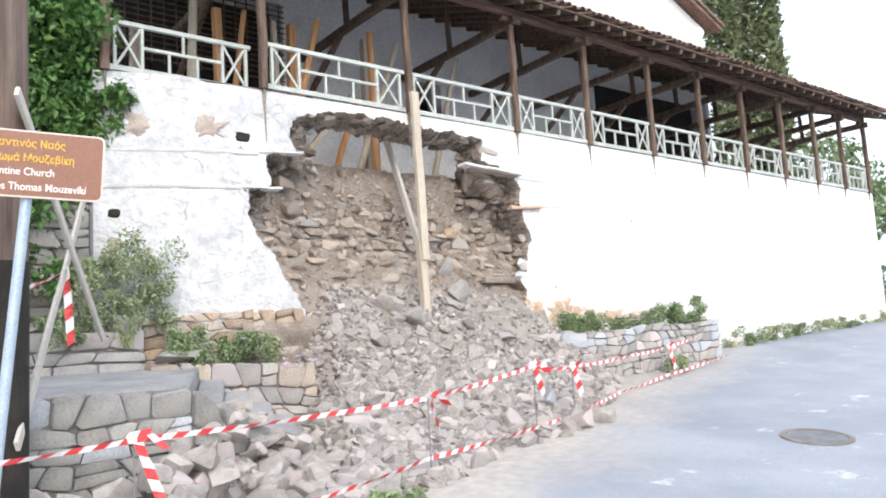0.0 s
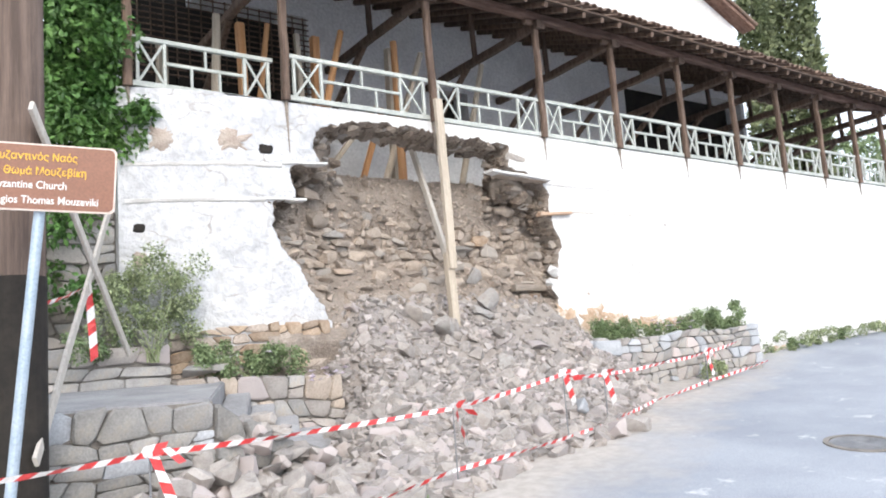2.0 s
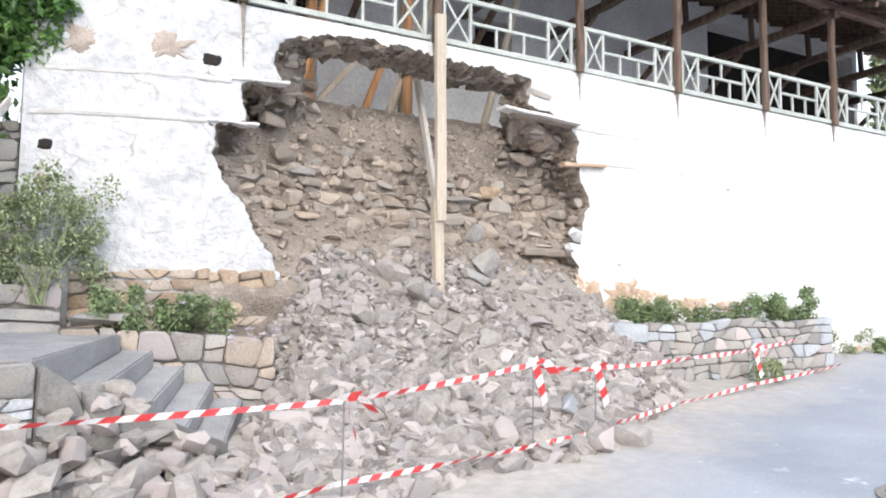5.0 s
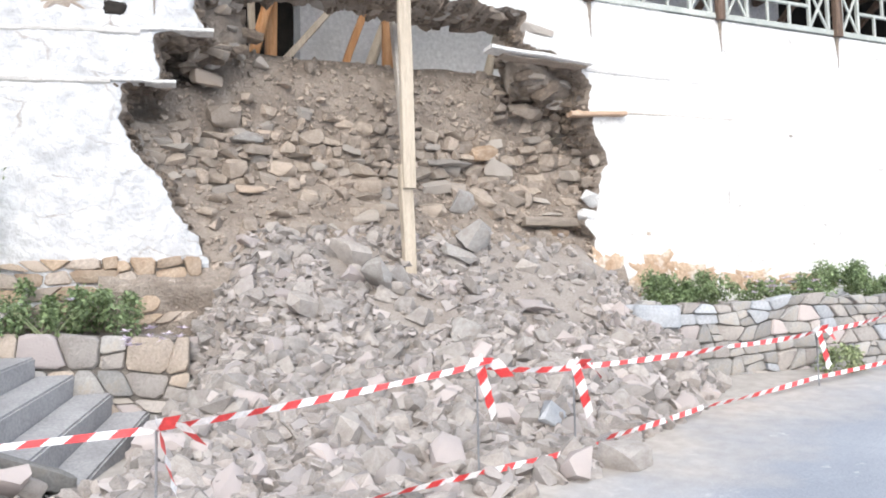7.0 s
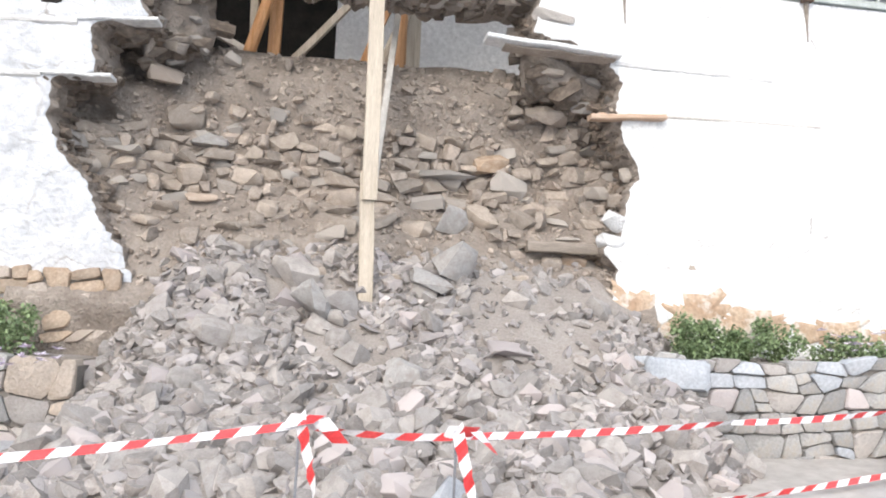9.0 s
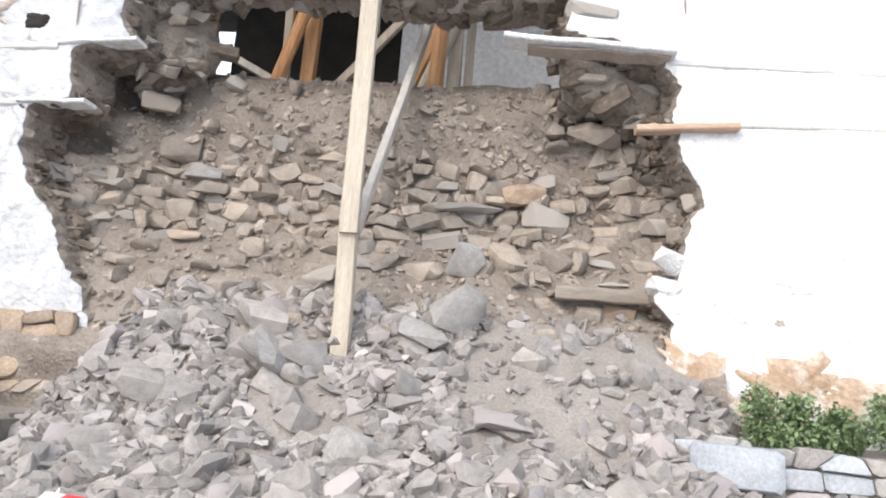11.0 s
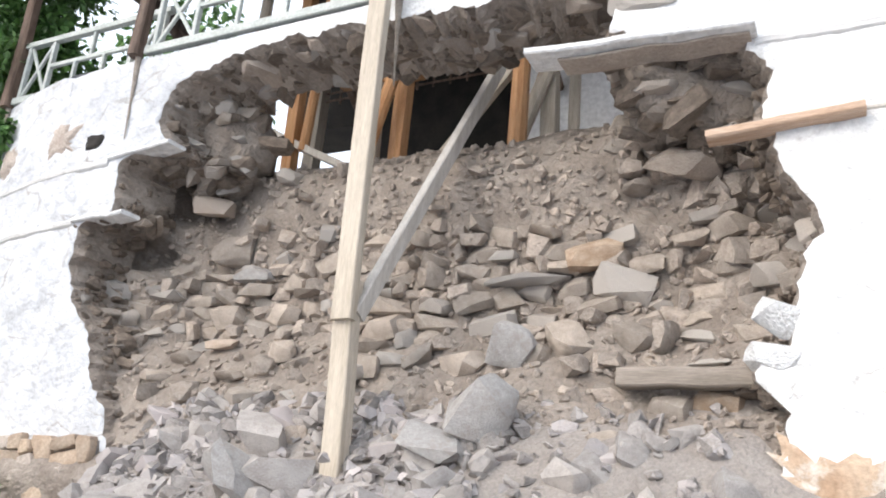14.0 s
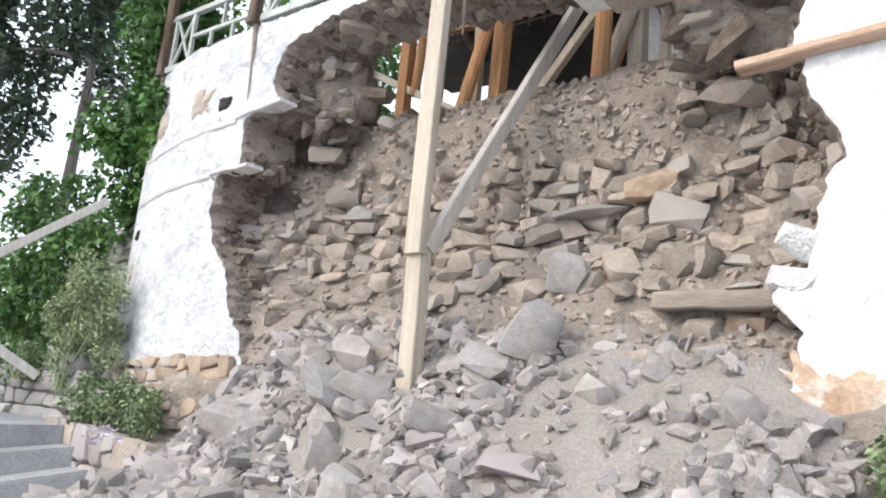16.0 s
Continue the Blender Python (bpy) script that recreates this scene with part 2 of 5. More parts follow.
def ground_material():
    """Worn asphalt that turns to pale dust towards the wall and the fallen stones."""
    m = surface("worn_asphalt", (0.255, 0.28, 0.325), (0.34, 0.365, 0.41), 0.5, 55, 0.75, 0.35, 0.008,
                stain=(0.52, 0.53, 0.54), stain_scale=1.6, stain_lo=0.62, stain_hi=0.70)
    nt = m.node_tree
    p = nt.nodes["Principled BSDF"]
    base = p.inputs["Base Color"].links[0].from_socket
    co = nt.nodes.new("ShaderNodeTexCoord")
    sep = nt.nodes.new("ShaderNodeSeparateXYZ")
    nt.links.new(co.outputs["Object"], sep.inputs[0])
    edge = nt.nodes.new("ShaderNodeMath")
    edge.operation = "MULTIPLY_ADD"
    nt.links.new(sep.outputs["X"], edge.inputs[0])
    edge.inputs[1].default_value = -0.42
    nt.links.new(sep.outputs["Y"], edge.inputs[2])
    wob = nt.nodes.new("ShaderNodeMath")
    wob.operation = "MULTIPLY_ADD"
    nt.links.new(noise_tex(nt, 0.9, 7), wob.inputs[0])
    wob.inputs[1].default_value = 3.0
    nt.links.new(edge.outputs[0], wob.inputs[2])
    rng = nt.nodes.new("ShaderNodeMapRange")
    rng.inputs["From Min"].default_value, rng.inputs["From Max"].default_value = -2.5, -0.9
    nt.links.new(wob.outputs[0], rng.inputs["Value"])
    dust = ramp_mix(nt, noise_tex(nt, 6, 6), (0.36, 0.33, 0.30), (0.46, 0.43, 0.40))
    nt.links.new(mixed(nt, rng.outputs[0], base, dust), p.inputs["Base Color"])
    return m


M_GROUND = ground_material()


# ---- building helpers ----
rng = random.Random(7)


def link_mesh(name, verts, faces, mat, smooth=False):
    me = bpy.data.meshes.new(name)
    me.from_pydata(verts, [], faces)
    me.materials.append(mat)
    if smooth:
        me.polygons.foreach_set("use_smooth", [True] * len(me.polygons))
    me.update()
    return me


def thing(name, label, category, group="", kind="", at=(0, 0, 0)):
    ob = new(name)
    ob.location = at
    ob.empty_display_size = 0.1
    return tagged(ob, label, category, group, kind)


def part(name, data, mat, parent, label=""):
    """Links a bmesh, or a mesh, as one mesh object under a thing or a part; its geometry is given in world metres."""
    if isinstance(data, bmesh.types.BMesh):
        me = bpy.data.meshes.new(name)
        data.to_mesh(me)
        data.free()
        me.materials.append(mat)
    else:
        me = data
    ob = new(name, me)
    if parent is not None:
        ob.parent = parent
        p, off = parent, Vector()
        while p is not None:
            off += p.location
            p = p.parent
        ob.matrix_parent_inverse = Matrix.Translation(-off)
    return tagged(ob, label)


def beam_bm(a, b, w, d, bm=None, up=(0, 0, 1), bevel=0.008, wobble=0.0):
    """A sawn length from a to b, w across and d deep, its long edges chamfered, slightly uneven along its run."""
    bm = bm or bmesh.new()
    a, b = Vector(a), Vector(b)
    ax = (b - a).normalized()
    side = ax.cross(Vector(up))
    side = side.normalized() if side.length > 1e-4 else ax.cross(Vector((0, 1, 0))).normalized()
    top = side.cross(ax)
    c = min(bevel, w * 0.3, d * 0.3)
    ring = [(-w / 2 + c, -d / 2), (w / 2 - c, -d / 2), (w / 2, -d / 2 + c), (w / 2, d / 2 - c),
            (w / 2 - c, d / 2), (-w / 2 + c, d / 2), (-w / 2, d / 2 - c), (-w / 2, -d / 2 + c)]
    n = 1 if wobble == 0 else 6
    rows = []
    for i in range(n + 1):
        o = a.lerp(b, i / n) + (side * rng.uniform(-wobble, wobble) + top * rng.uniform(-wobble, wobble) if 0 < i < n else Vector())
        rows.append([bm.verts.new(o + side * u + top * v) for u, v in ring])
    for r, s in zip(rows, rows[1:]):
        for i in range(8):
            bm.faces.new((r[i], r[(i + 1) % 8], s[(i + 1) % 8], s[i]))
    bm.faces.new(rows[0][::-1])
    bm.faces.new(rows[-1])
    return bm


def round_bm(points, radii, sides=10, bm=None):
    """A round length through points, with a radius at each."""
    bm = bm or bmesh.new()
    rows = []
    for i, p in enumerate(points):
        p = Vector(p)
        ax = (Vector(points[min(i + 1, len(points) - 1)]) - Vector(points[max(i - 1, 0)])).normalized()
        s = ax.cross(Vector((0.3, 1, 0.1))).normalized()
        t = s.cross(ax)
        rows.append([bm.verts.new(p + (s * math.cos(k * 2 * math.pi / sides) + t * math.sin(k * 2 * math.pi / sides)) * radii[i]) for k in range(sides)])
    for r, s in zip(rows, rows[1:]):
        for k in range(sides):
            bm.faces.new((r[k], r[(k + 1) % sides], s[(k + 1) % sides], s[k]))
    bm.faces.new(rows[0][::-1])
    bm.faces.new(rows[-1])
    return bm


def hull_arrays(seed, flat=0.55, n=13):
    """An angular broken stone, about 1 across, as arrays: the hull of random points near a flattened block."""
    r = random.Random(seed)
    bm = bmesh.new()
    for _ in range(n):
        v = Vector((r.uniform(-1, 1), r.uniform(-1, 1), r.uniform(-1, 1)))
        v = v / (max(abs(v.x), abs(v.y), abs(v.z)) ** 0.60 * v.length ** 0.25) * 1.03
        bm.verts.new((v.x * 0.5, v.y * 0.40, v.z * 0.5 * flat))
    out = bmesh.ops.convex_hull(bm, input=bm.verts)
    bmesh.ops.delete(bm, geom=list({e for e in out["geom_interior"] + out["geom_unused"] if isinstance(e, bmesh.types.BMVert)}), context="VERTS")
    bmesh.ops.recalc_face_normals(bm, faces=bm.faces)
    bm.verts.index_update()
    vs, fs = np.array([v.co[:] for v in bm.verts]), [[v.index for v in f.verts] for f in bm.faces]
    bm.free()
    return vs, fs


ROCKS = [hull_arrays(s, 0.48 + 0.045 * (s % 9), 17 + s % 8) for s in range(36)]
FLATS = [hull_arrays(100 + s, 0.20 + 0.03 * (s % 6), 12 + s % 4) for s in range(24)]
SHARED = {}


def worn(me):
    """Blunt edges shade softly, sharp breaks stay sharp."""
    me.set_sharp_from_angle(angle=math.radians(34))
    return me


def stone_mesh(kind, i, mat):
    key = (kind, i, mat.name)
    if key not in SHARED:
        vs, fs = (ROCKS if kind == "rock" else FLATS)[i]
        bm = bmesh.new()
        for p in vs:
            bm.verts.new(p)
        bm.verts.ensure_lookup_table()
        for f in fs:
            bm.faces.new([bm.verts[k] for k in f])
        bmesh.ops.bevel(bm, geom=[e for e in bm.edges if e.calc_face_angle(0) > 0.4], offset=0.035, segments=1, affect="EDGES", clamp_overlap=True)
        me = bpy.data.meshes.new("stone")
        bm.to_mesh(me)
        bm.free()
        me.materials.append(mat)
        me.polygons.foreach_set("use_smooth", [True] * len(me.polygons))
        SHARED[key] = worn(me)
    return SHARED[key]


class Heap:
    """Many small pieces gathered into one mesh."""

    def __init__(self):
        self.v, self.f, self.n = [], [], 0

    def add(self, vs, fs, m):
        a = np.array(m)
        self.v.append(vs @ a[:3, :3].T + a[:3, 3])
        self.f += [[k + self.n for k in f] for f in fs]
        self.n += len(vs)

    def mesh(self, name, mat):
        return worn(link_mesh(name, np.concatenate(self.v).tolist(), self.f, mat, True)) if "stone" in name else link_mesh(name, np.concatenate(self.v).tolist(), self.f, mat)


def scaled(place, turn, size):
    return Matrix.LocRotScale(place, Euler(turn), size)


# ---- the lie of the land ----
def smooth(a, b, x):
    t = min(1, max(0, (x - a) / (b - a)))
    return t * t * (3 - 2 * t)


def ground_z(x, y):
    """The street climbs gently to the east and falls away from the wall."""
    yy = max(y, -9.0) if y < 0 else min(y, 0.5)
    xx = min(max(x, -7.0), 20.0)
    return -0.43 + 0.052 * (xx + 2.2) + 0.115 * (yy + 3.6) - 0.012 * max(0, -9 - y) ** 0.5


def fit_line(t, xs, ys):
    return float(np.interp(t, xs, ys))


HEAP_Y = (-4.3, -3.7, -3.1, -2.4, -1.7, -1.2, -0.75, -0.2, 0.1, 0.45, 0.8)
HEAP_Z = (-0.80, -0.62, -0.44, -0.12, 0.27, 0.58, 0.98, 1.45, 1.78, 2.15, 2.5)


def heap_z(x, y):
    """The fallen rubble fans out from the breach to the street."""
    spread = 2.75 + 0.25 * max(0, -y) - 0.02 * y * y
    mid = -2.7 - 0.42 * max(0, -y - 0.4)
    d = abs(x - mid) - spread * 0.62 - (0.8 * smooth(-3.3, -1.4, y) + 0.4 * smooth(-3.5, -1.9, y) * (1 - smooth(-1.2, -0.6, y)) if x > mid else 0.1 - 0.5 * smooth(-2.7, -1.9, y) * (1 - smooth(-0.9, -0.4, y)))
    z = fit_line(y, HEAP_Y, HEAP_Z)
    z += 0.09 * noise.noise((x * 1.1, y * 1.1, 3.0)) + 0.05 * noise.noise((x * 3.1, y * 3.1, 8.0))
    drop = max(0, d) * (1 + (0.8 if x < mid else 0.0) * smooth(-1.3, -0.3, y))
    return z - 0.35 * drop - 0.30 * drop * drop


def core_y(x, z):
    """The clay and stone core left standing behind the lost face."""
    y = fit_line(z, (0.4, 1.3, 1.65, 1.95, 2.35, 2.7, 3.2, 3.9, 4.2, 4.42), (0.0, -0.12, 0.08, 0.22, 0.50, 0.78, 0.88, 0.84, 0.94, 1.18))
    side = smooth(-4.7, -5.8, x) + smooth(-0.75, 0.15, x)
    y -= side * 0.28 * smooth(1.6, 2.6, z) * (1 - 0.4 * smooth(3.6, 4.4, z))
    for cx, cz, rx, rz, deep in ((-5.74, 3.43, 0.30, 0.17, 0.45), (-5.32, 4.0, 0.38, 0.19, 0.5), (-0.28, 4.06, 0.36, 0.2, 0.5), (-0.02, 3.38, 0.24, 0.16, 0.34), (-0.1, 2.0, 0.5, 0.07, 0.22), (-4.9, 2.55, 0.3, 0.08, 0.18)):
        y += deep * math.exp(-((x - cx) / rx) ** 2 - ((z - cz) / rz) ** 2)
    return y + 0.07 * noise.noise((x * 1.3, z * 1.7, 1.0)) + 0.035 * noise.noise((x * 4, z * 5, 2.0))


def rail_z(x):
    return 5.275 - 0.008 * (x + 5.6)


def wall_y(x):
    """The wall runs straight, and bends back a little at its western end."""
    return 0.075 * max(0, -5.9 - x) ** 2


# ---- ground ----
def build_ground():
    xs = sorted(set([-400, -150, -60, -30] + [round(-20 + 0.5 * i, 2) for i in range(85)] + [26, 35, 60, 150, 400]))
    ys = sorted(set([-400, -150, -60, -30, -20] + [round(-15 + 0.5 * i, 2) for i in range(32)] + [3, 8, 20, 60, 150, 400]))
    vs = [(x, y, ground_z(x, y) + (0.012 * noise.noise((x, y, 0)) if abs(x) < 25 else 0)) for y in ys for x in xs]
    n = len(xs)
    fs = [(j * n + i, j * n + i + 1, (j + 1) * n + i + 1, (j + 1) * n + i) for j in range(len(ys) - 1) for i in range(n - 1)]
    ob = new("ground", link_mesh("ground", vs, fs, M_GROUND, True))
    tagged(ob, "pale worn asphalt street with dusty edge below the wall", "street", kind="structure")


build_ground()


# ---- the long white wall with its breach ----
BREACH = [(-3.0, 0.95), (-4.85, 1.15), (-5.02, 1.6), (-5.15, 1.85), (-5.38, 2.15), (-5.5, 2.5), (-5.82, 2.8), (-5.95, 3.15), (-5.96, 3.56), (-5.5, 3.62),
          (-5.62, 3.85), (-5.6, 4.15), (-5.05, 4.26), (-5.2, 4.5), (-5.1, 4.78), (-4.75, 4.94), (-4.3, 5.04), (-3.5, 5.06),
          (-2.65, 5.02), (-2.1, 4.96), (-1.45, 5.0), (-0.9, 4.93), (-0.95, 4.5), (-0.1, 4.28), (0.12, 4.0), (0.02, 3.72),
          (0.12, 3.4), (0.28, 3.0), (0.17, 2.6), (0.1, 2.3), (-0.08, 2.1), (0.08, 1.92), (0.0, 1.65), (-0.02, 1.15), (-1.6, 0.95)]
MID = (-2.7, 3.2)
X_LEFT, X_RIGHT, THICK = -8.2, 16.2, 0.62


def breach_ring(n=420):
    """Points all round the breach, with a ragged edge."""
    pts = np.array(BREACH)
    ang = np.unwrap(np.arctan2(pts[:, 1] - MID[1], pts[:, 0] - MID[0]))[::-1]
    rad = np.hypot(pts[:, 0] - MID[0], pts[:, 1] - MID[1])[::-1]
    ang = np.concatenate([ang - 2 * math.pi, ang, ang + 2 * math.pi])
    rad = np.tile(rad, 3)
    order = np.argsort(ang)
    out = []
    for k in range(n):
        a = -math.pi + 2 * math.pi * k / n
        r = float(np.interp(a, ang[order], rad[order]))
        r += 0.06 * noise.noise((math.cos(a) * 9, math.sin(a) * 9, 0)) + 0.05 * noise.noise((math.cos(a) * 27, math.sin(a) * 27, 4)) + 0.03 * noise.noise((math.cos(a) * 70, math.sin(a) * 70, 6))
        out.append((a, r))
    return out


def wall_bump(x, z):
    """Uneven hand-laid plaster, with faint courses of timber ties."""
    rough = 1 + 1.6 * smooth(-4.4, -5.4, x)
    b = 0.020 * noise.noise((x * 0.9, z * 1.3, 5)) + rough * 0.010 * noise.noise((x * 3.3, z * 6, 9))
    return b


def build_wall():
    ring = breach_ring()
    n, rings = len(ring), 9
    x0, x1, z0 = -6.6, 1.1, -1.2
    vs, fs = [], []
    for a, r in ring:
        c, s = math.cos(a), math.sin(a)
        top = rail_z(MID[0]) - 0.02
        far = min((x1 - MID[0]) / c if c > 1e-6 else 1e9, (x0 - MID[0]) / c if c < -1e-6 else 1e9,
                  (top - MID[1]) / s if s > 1e-6 else 1e9, (z0 - MID[1]) / s if s < -1e-6 else 1e9)
        for k in range(rings):
            d = r + (max(far, r + 0.05) - r) * (k / (rings - 1)) ** 1.4
            x, z = MID[0] + c * d, MID[1] + s * d
            vs.append((x, wall_y(x) + wall_bump(x, z) * (0.3 if k == rings - 1 else 1), z))
        for y, pull, lift in ((0.07, 0.02, 0), (0.3, 0.08, 0.01), (THICK, 0.13, 0.04)):
            j = 0.05 * noise.noise((c * 14, s * 14, y * 9)) + 0.05 * noise.noise((c * 34, s * 34, y * 5))
            d = r - pull * (1.0 if s > 0.2 else 0.5) - (lift if s > 0.35 else 0) - abs(j)
            vs.append((MID[0] + c * d, wall_y(MID[0] + c * d) + y, MID[1] + s * d))
    m = rings + 3
    for i in range(n):
        j = (i + 1) % n
        for k in range(rings - 1):
            fs.append((i * m + k, i * m + k + 1, j * m + k + 1, j * m + k))
        last = [0] + list(range(rings, rings + 3))
        for a, b in zip(last, last[1:]):
            fs.append((i * m + b, i * m + a, j * m + a, j * m + b))
    face_count = len(fs)

    def sheet(xa, xb, step):
        start = len(vs)
        cols, rows = max(2, round((xb - xa) / step)), 26
        for c in range(cols + 1):
            x = xa + (xb - xa) * c / cols
            for r in range(rows + 1):
                z = z0 + (rail_z(x if x > x1 or x < x0 else MID[0]) - 0.02 - z0) * r / rows
                edge = 0.3 if c in (0, cols) else 1
                vs.append((x, wall_y(x) + wall_bump(x, z) * edge, z))
        for c in range(cols):
            for r in range(rows):
                p = start + c * (rows + 1) + r
                fs.append((p, p + rows + 1, p + rows + 2, p + 1))

    sheet(X_LEFT, x0, 0.16)
    sheet(x1, X_RIGHT, 0.3)
    # back, top and ends
    def quad(a, b, c, d):
        s = len(vs)
        vs.extend((a, b, c, d))
        fs.append((s, s + 1, s + 2, s + 3))
    cuts = [X_LEFT, -7.4, x0, x1, 6, X_RIGHT]
    for a, b in zip(cuts, cuts[1:]):
        za, zb = rail_z(a) - 0.02, rail_z(b) - 0.02
        ya, yb = wall_y(a), wall_y(b)
        quad((a, ya, za), (b, yb, zb), (b, yb + THICK, zb), (a, ya + THICK, za))
        if a != x0:
            quad((b, yb + THICK, z0), (a, ya + THICK, z0), (a, ya + THICK, za), (b, yb + THICK, zb))
    quad((X_LEFT, wall_y(X_LEFT) + 3.5, z0), (X_LEFT, wall_y(X_LEFT), z0), (X_LEFT, wall_y(X_LEFT), rail_z(X_LEFT) - 0.02), (X_LEFT, wall_y(X_LEFT) + 3.5, rail_z(X_LEFT) - 0.02))
    quad((X_RIGHT, 0, z0), (X_RIGHT, 4, z0), (X_RIGHT, 4, rail_z(X_RIGHT) - 0.02), (X_RIGHT, 0, rail_z(X_RIGHT) - 0.02))
    me = link_mesh("wall_south", vs, fs, M_PLASTER, True)
    me.materials.append(M_CORE)
    me.materials.append(M_PLASTER_OLD)
    for p in me.polygons:
        if p.center.x < -4.6:
            p.material_index = 2
    for p in me.polygons[:face_count]:
        k = p.index % (rings - 1 + 3)
        if k >= rings - 1:
            p.material_index = 1
            p.use_smooth = False
    return tagged(new("wall_south", me), "long whitewashed retaining wall with a large collapsed breach", "wall", kind="structure")


WALL = build_wall()


def build_core():
    xs = [round(-6.15 + 0.06 * i, 3) for i in range(112)]
    zs = [round(0.5 + 0.06 * i, 3) for i in range(66)]
    vs = [(x, core_y(x, z), z + 0.07 * noise.noise((x * 1.5, 0, 6)) * smooth(4.0, 4.4, z)) for z in zs for x in xs]
    n = len(xs)
    for y in (1.35, 2.0, 4.0):
        vs += [(x, y, 4.40 + 0.05 * noise.noise((x * 1.5, y, 6))) for x in xs]
    rows = len(zs) + 3
    fs = [(j * n + i, j * n + i + 1, (j + 1) * n + i + 1, (j + 1) * n + i) for j in range(rows - 1) for i in range(n - 1)]
    me = link_mesh("core", vs, fs, M_CORE, True)
    return tagged(new("wall_core", me), "exposed brown clay and stone core behind the breach", "wall core", kind="structure")


CORE = build_core()


def build_heap():
    xs = [round(-9.4 + 0.1 * i, 3) for i in range(105)]
    ys = [round(-4.6 + 0.1 * i, 3) for i in range(55)]
    vs = []
    for j, y in enumerate(ys):
        for i, x in enumerate(xs):
            vs.append((x, y, max(heap_z(x, y), ground_z(x, y) - 0.15)))
    n = len(xs)
    fs = [(j * n + i, j * n + i + 1, (j + 1) * n + i + 1, (j + 1) * n + i) for j in range(len(ys) - 1) for i in range(n - 1)
          if max(vs[j * n + i][2] - ground_z(xs[i], ys[j]), vs[(j + 1) * n + i + 1][2] - ground_z(xs[i + 1], ys[j + 1])) > -0.14 and not (ys[j] > 0.05 and (xs[i] < -5.5 or xs[i] > 0.3))]
    me = link_mesh("rubble_earth", vs, fs, M_EARTH, True)
    return tagged(new("rubble_heap", me), "grey-brown heap of fallen stones and earth below the breach", "rubble", kind="structure")


HEAP = build_heap()


# ---- stones of the heap and the core ----
def scatter_heap():
    r = random.Random(21)
    small = Heap()
    made = 0
    while made < 8600:
        x, y = r.uniform(-8.6, 0.9), -4.3 + 4.6 * r.random() ** 0.85
        z = heap_z(x, y)
        if z < ground_z(x, y) - 0.10 or (y > -0.05 and not -5.0 < x < -0.2):
            continue
        if -8.5 < x < -5.75 and -2.75 < y:
            continue
        if x > 0.5 and y > -1.4:
            continue
        bare = noise.noise((x * 0.7, y * 0.7, 12)) + (0.35 if x > -1.6 and y > -1.0 else 0) + (0.25 if y > -0.25 else 0)
        if bare > 0.32 and r.random() < 0.8:
            continue
        made += 1
        big = made < 300
        lower = smooth(-0.4, -2.6, y)
        size = r.uniform(0.19, 0.31) + 0.12 * lower * r.random() if big else 0.045 + (0.145 + 0.10 * lower) * r.random() ** 1.8
        s = Vector((size * r.uniform(0.85, 1.35), size * r.uniform(0.8, 1.2), size * r.uniform(0.7, 1.15)))
        m = scaled((x, y, max(z, ground_z(x, y)) + size * 0.08), (r.gauss(0.25, 0.45), r.gauss(0, 0.45), r.uniform(0, 6.28)), s)
        i = r.randrange(36)
        if big:
            ob = new("stone", stone_mesh("rock", i, M_STONE))
            ob.parent, ob.matrix_basis = HEAP, m
        else:
            small.add(*(ROCKS[i] if i % 9 else FLATS[i % 24]), m)
    tagged(part("small_stones", small.mesh("small_stones", M_STONE_I), M_STONE_I, HEAP), kind="stuff")


def inside_breach(x, z):
    a = math.atan2(z - MID[1], x - MID[0])
    return math.hypot(x - MID[0], z - MID[1]) < RING[int((a + math.pi) / (2 * math.pi) * len(RING)) % len(RING)][1] - 0.03


RING = breach_ring()


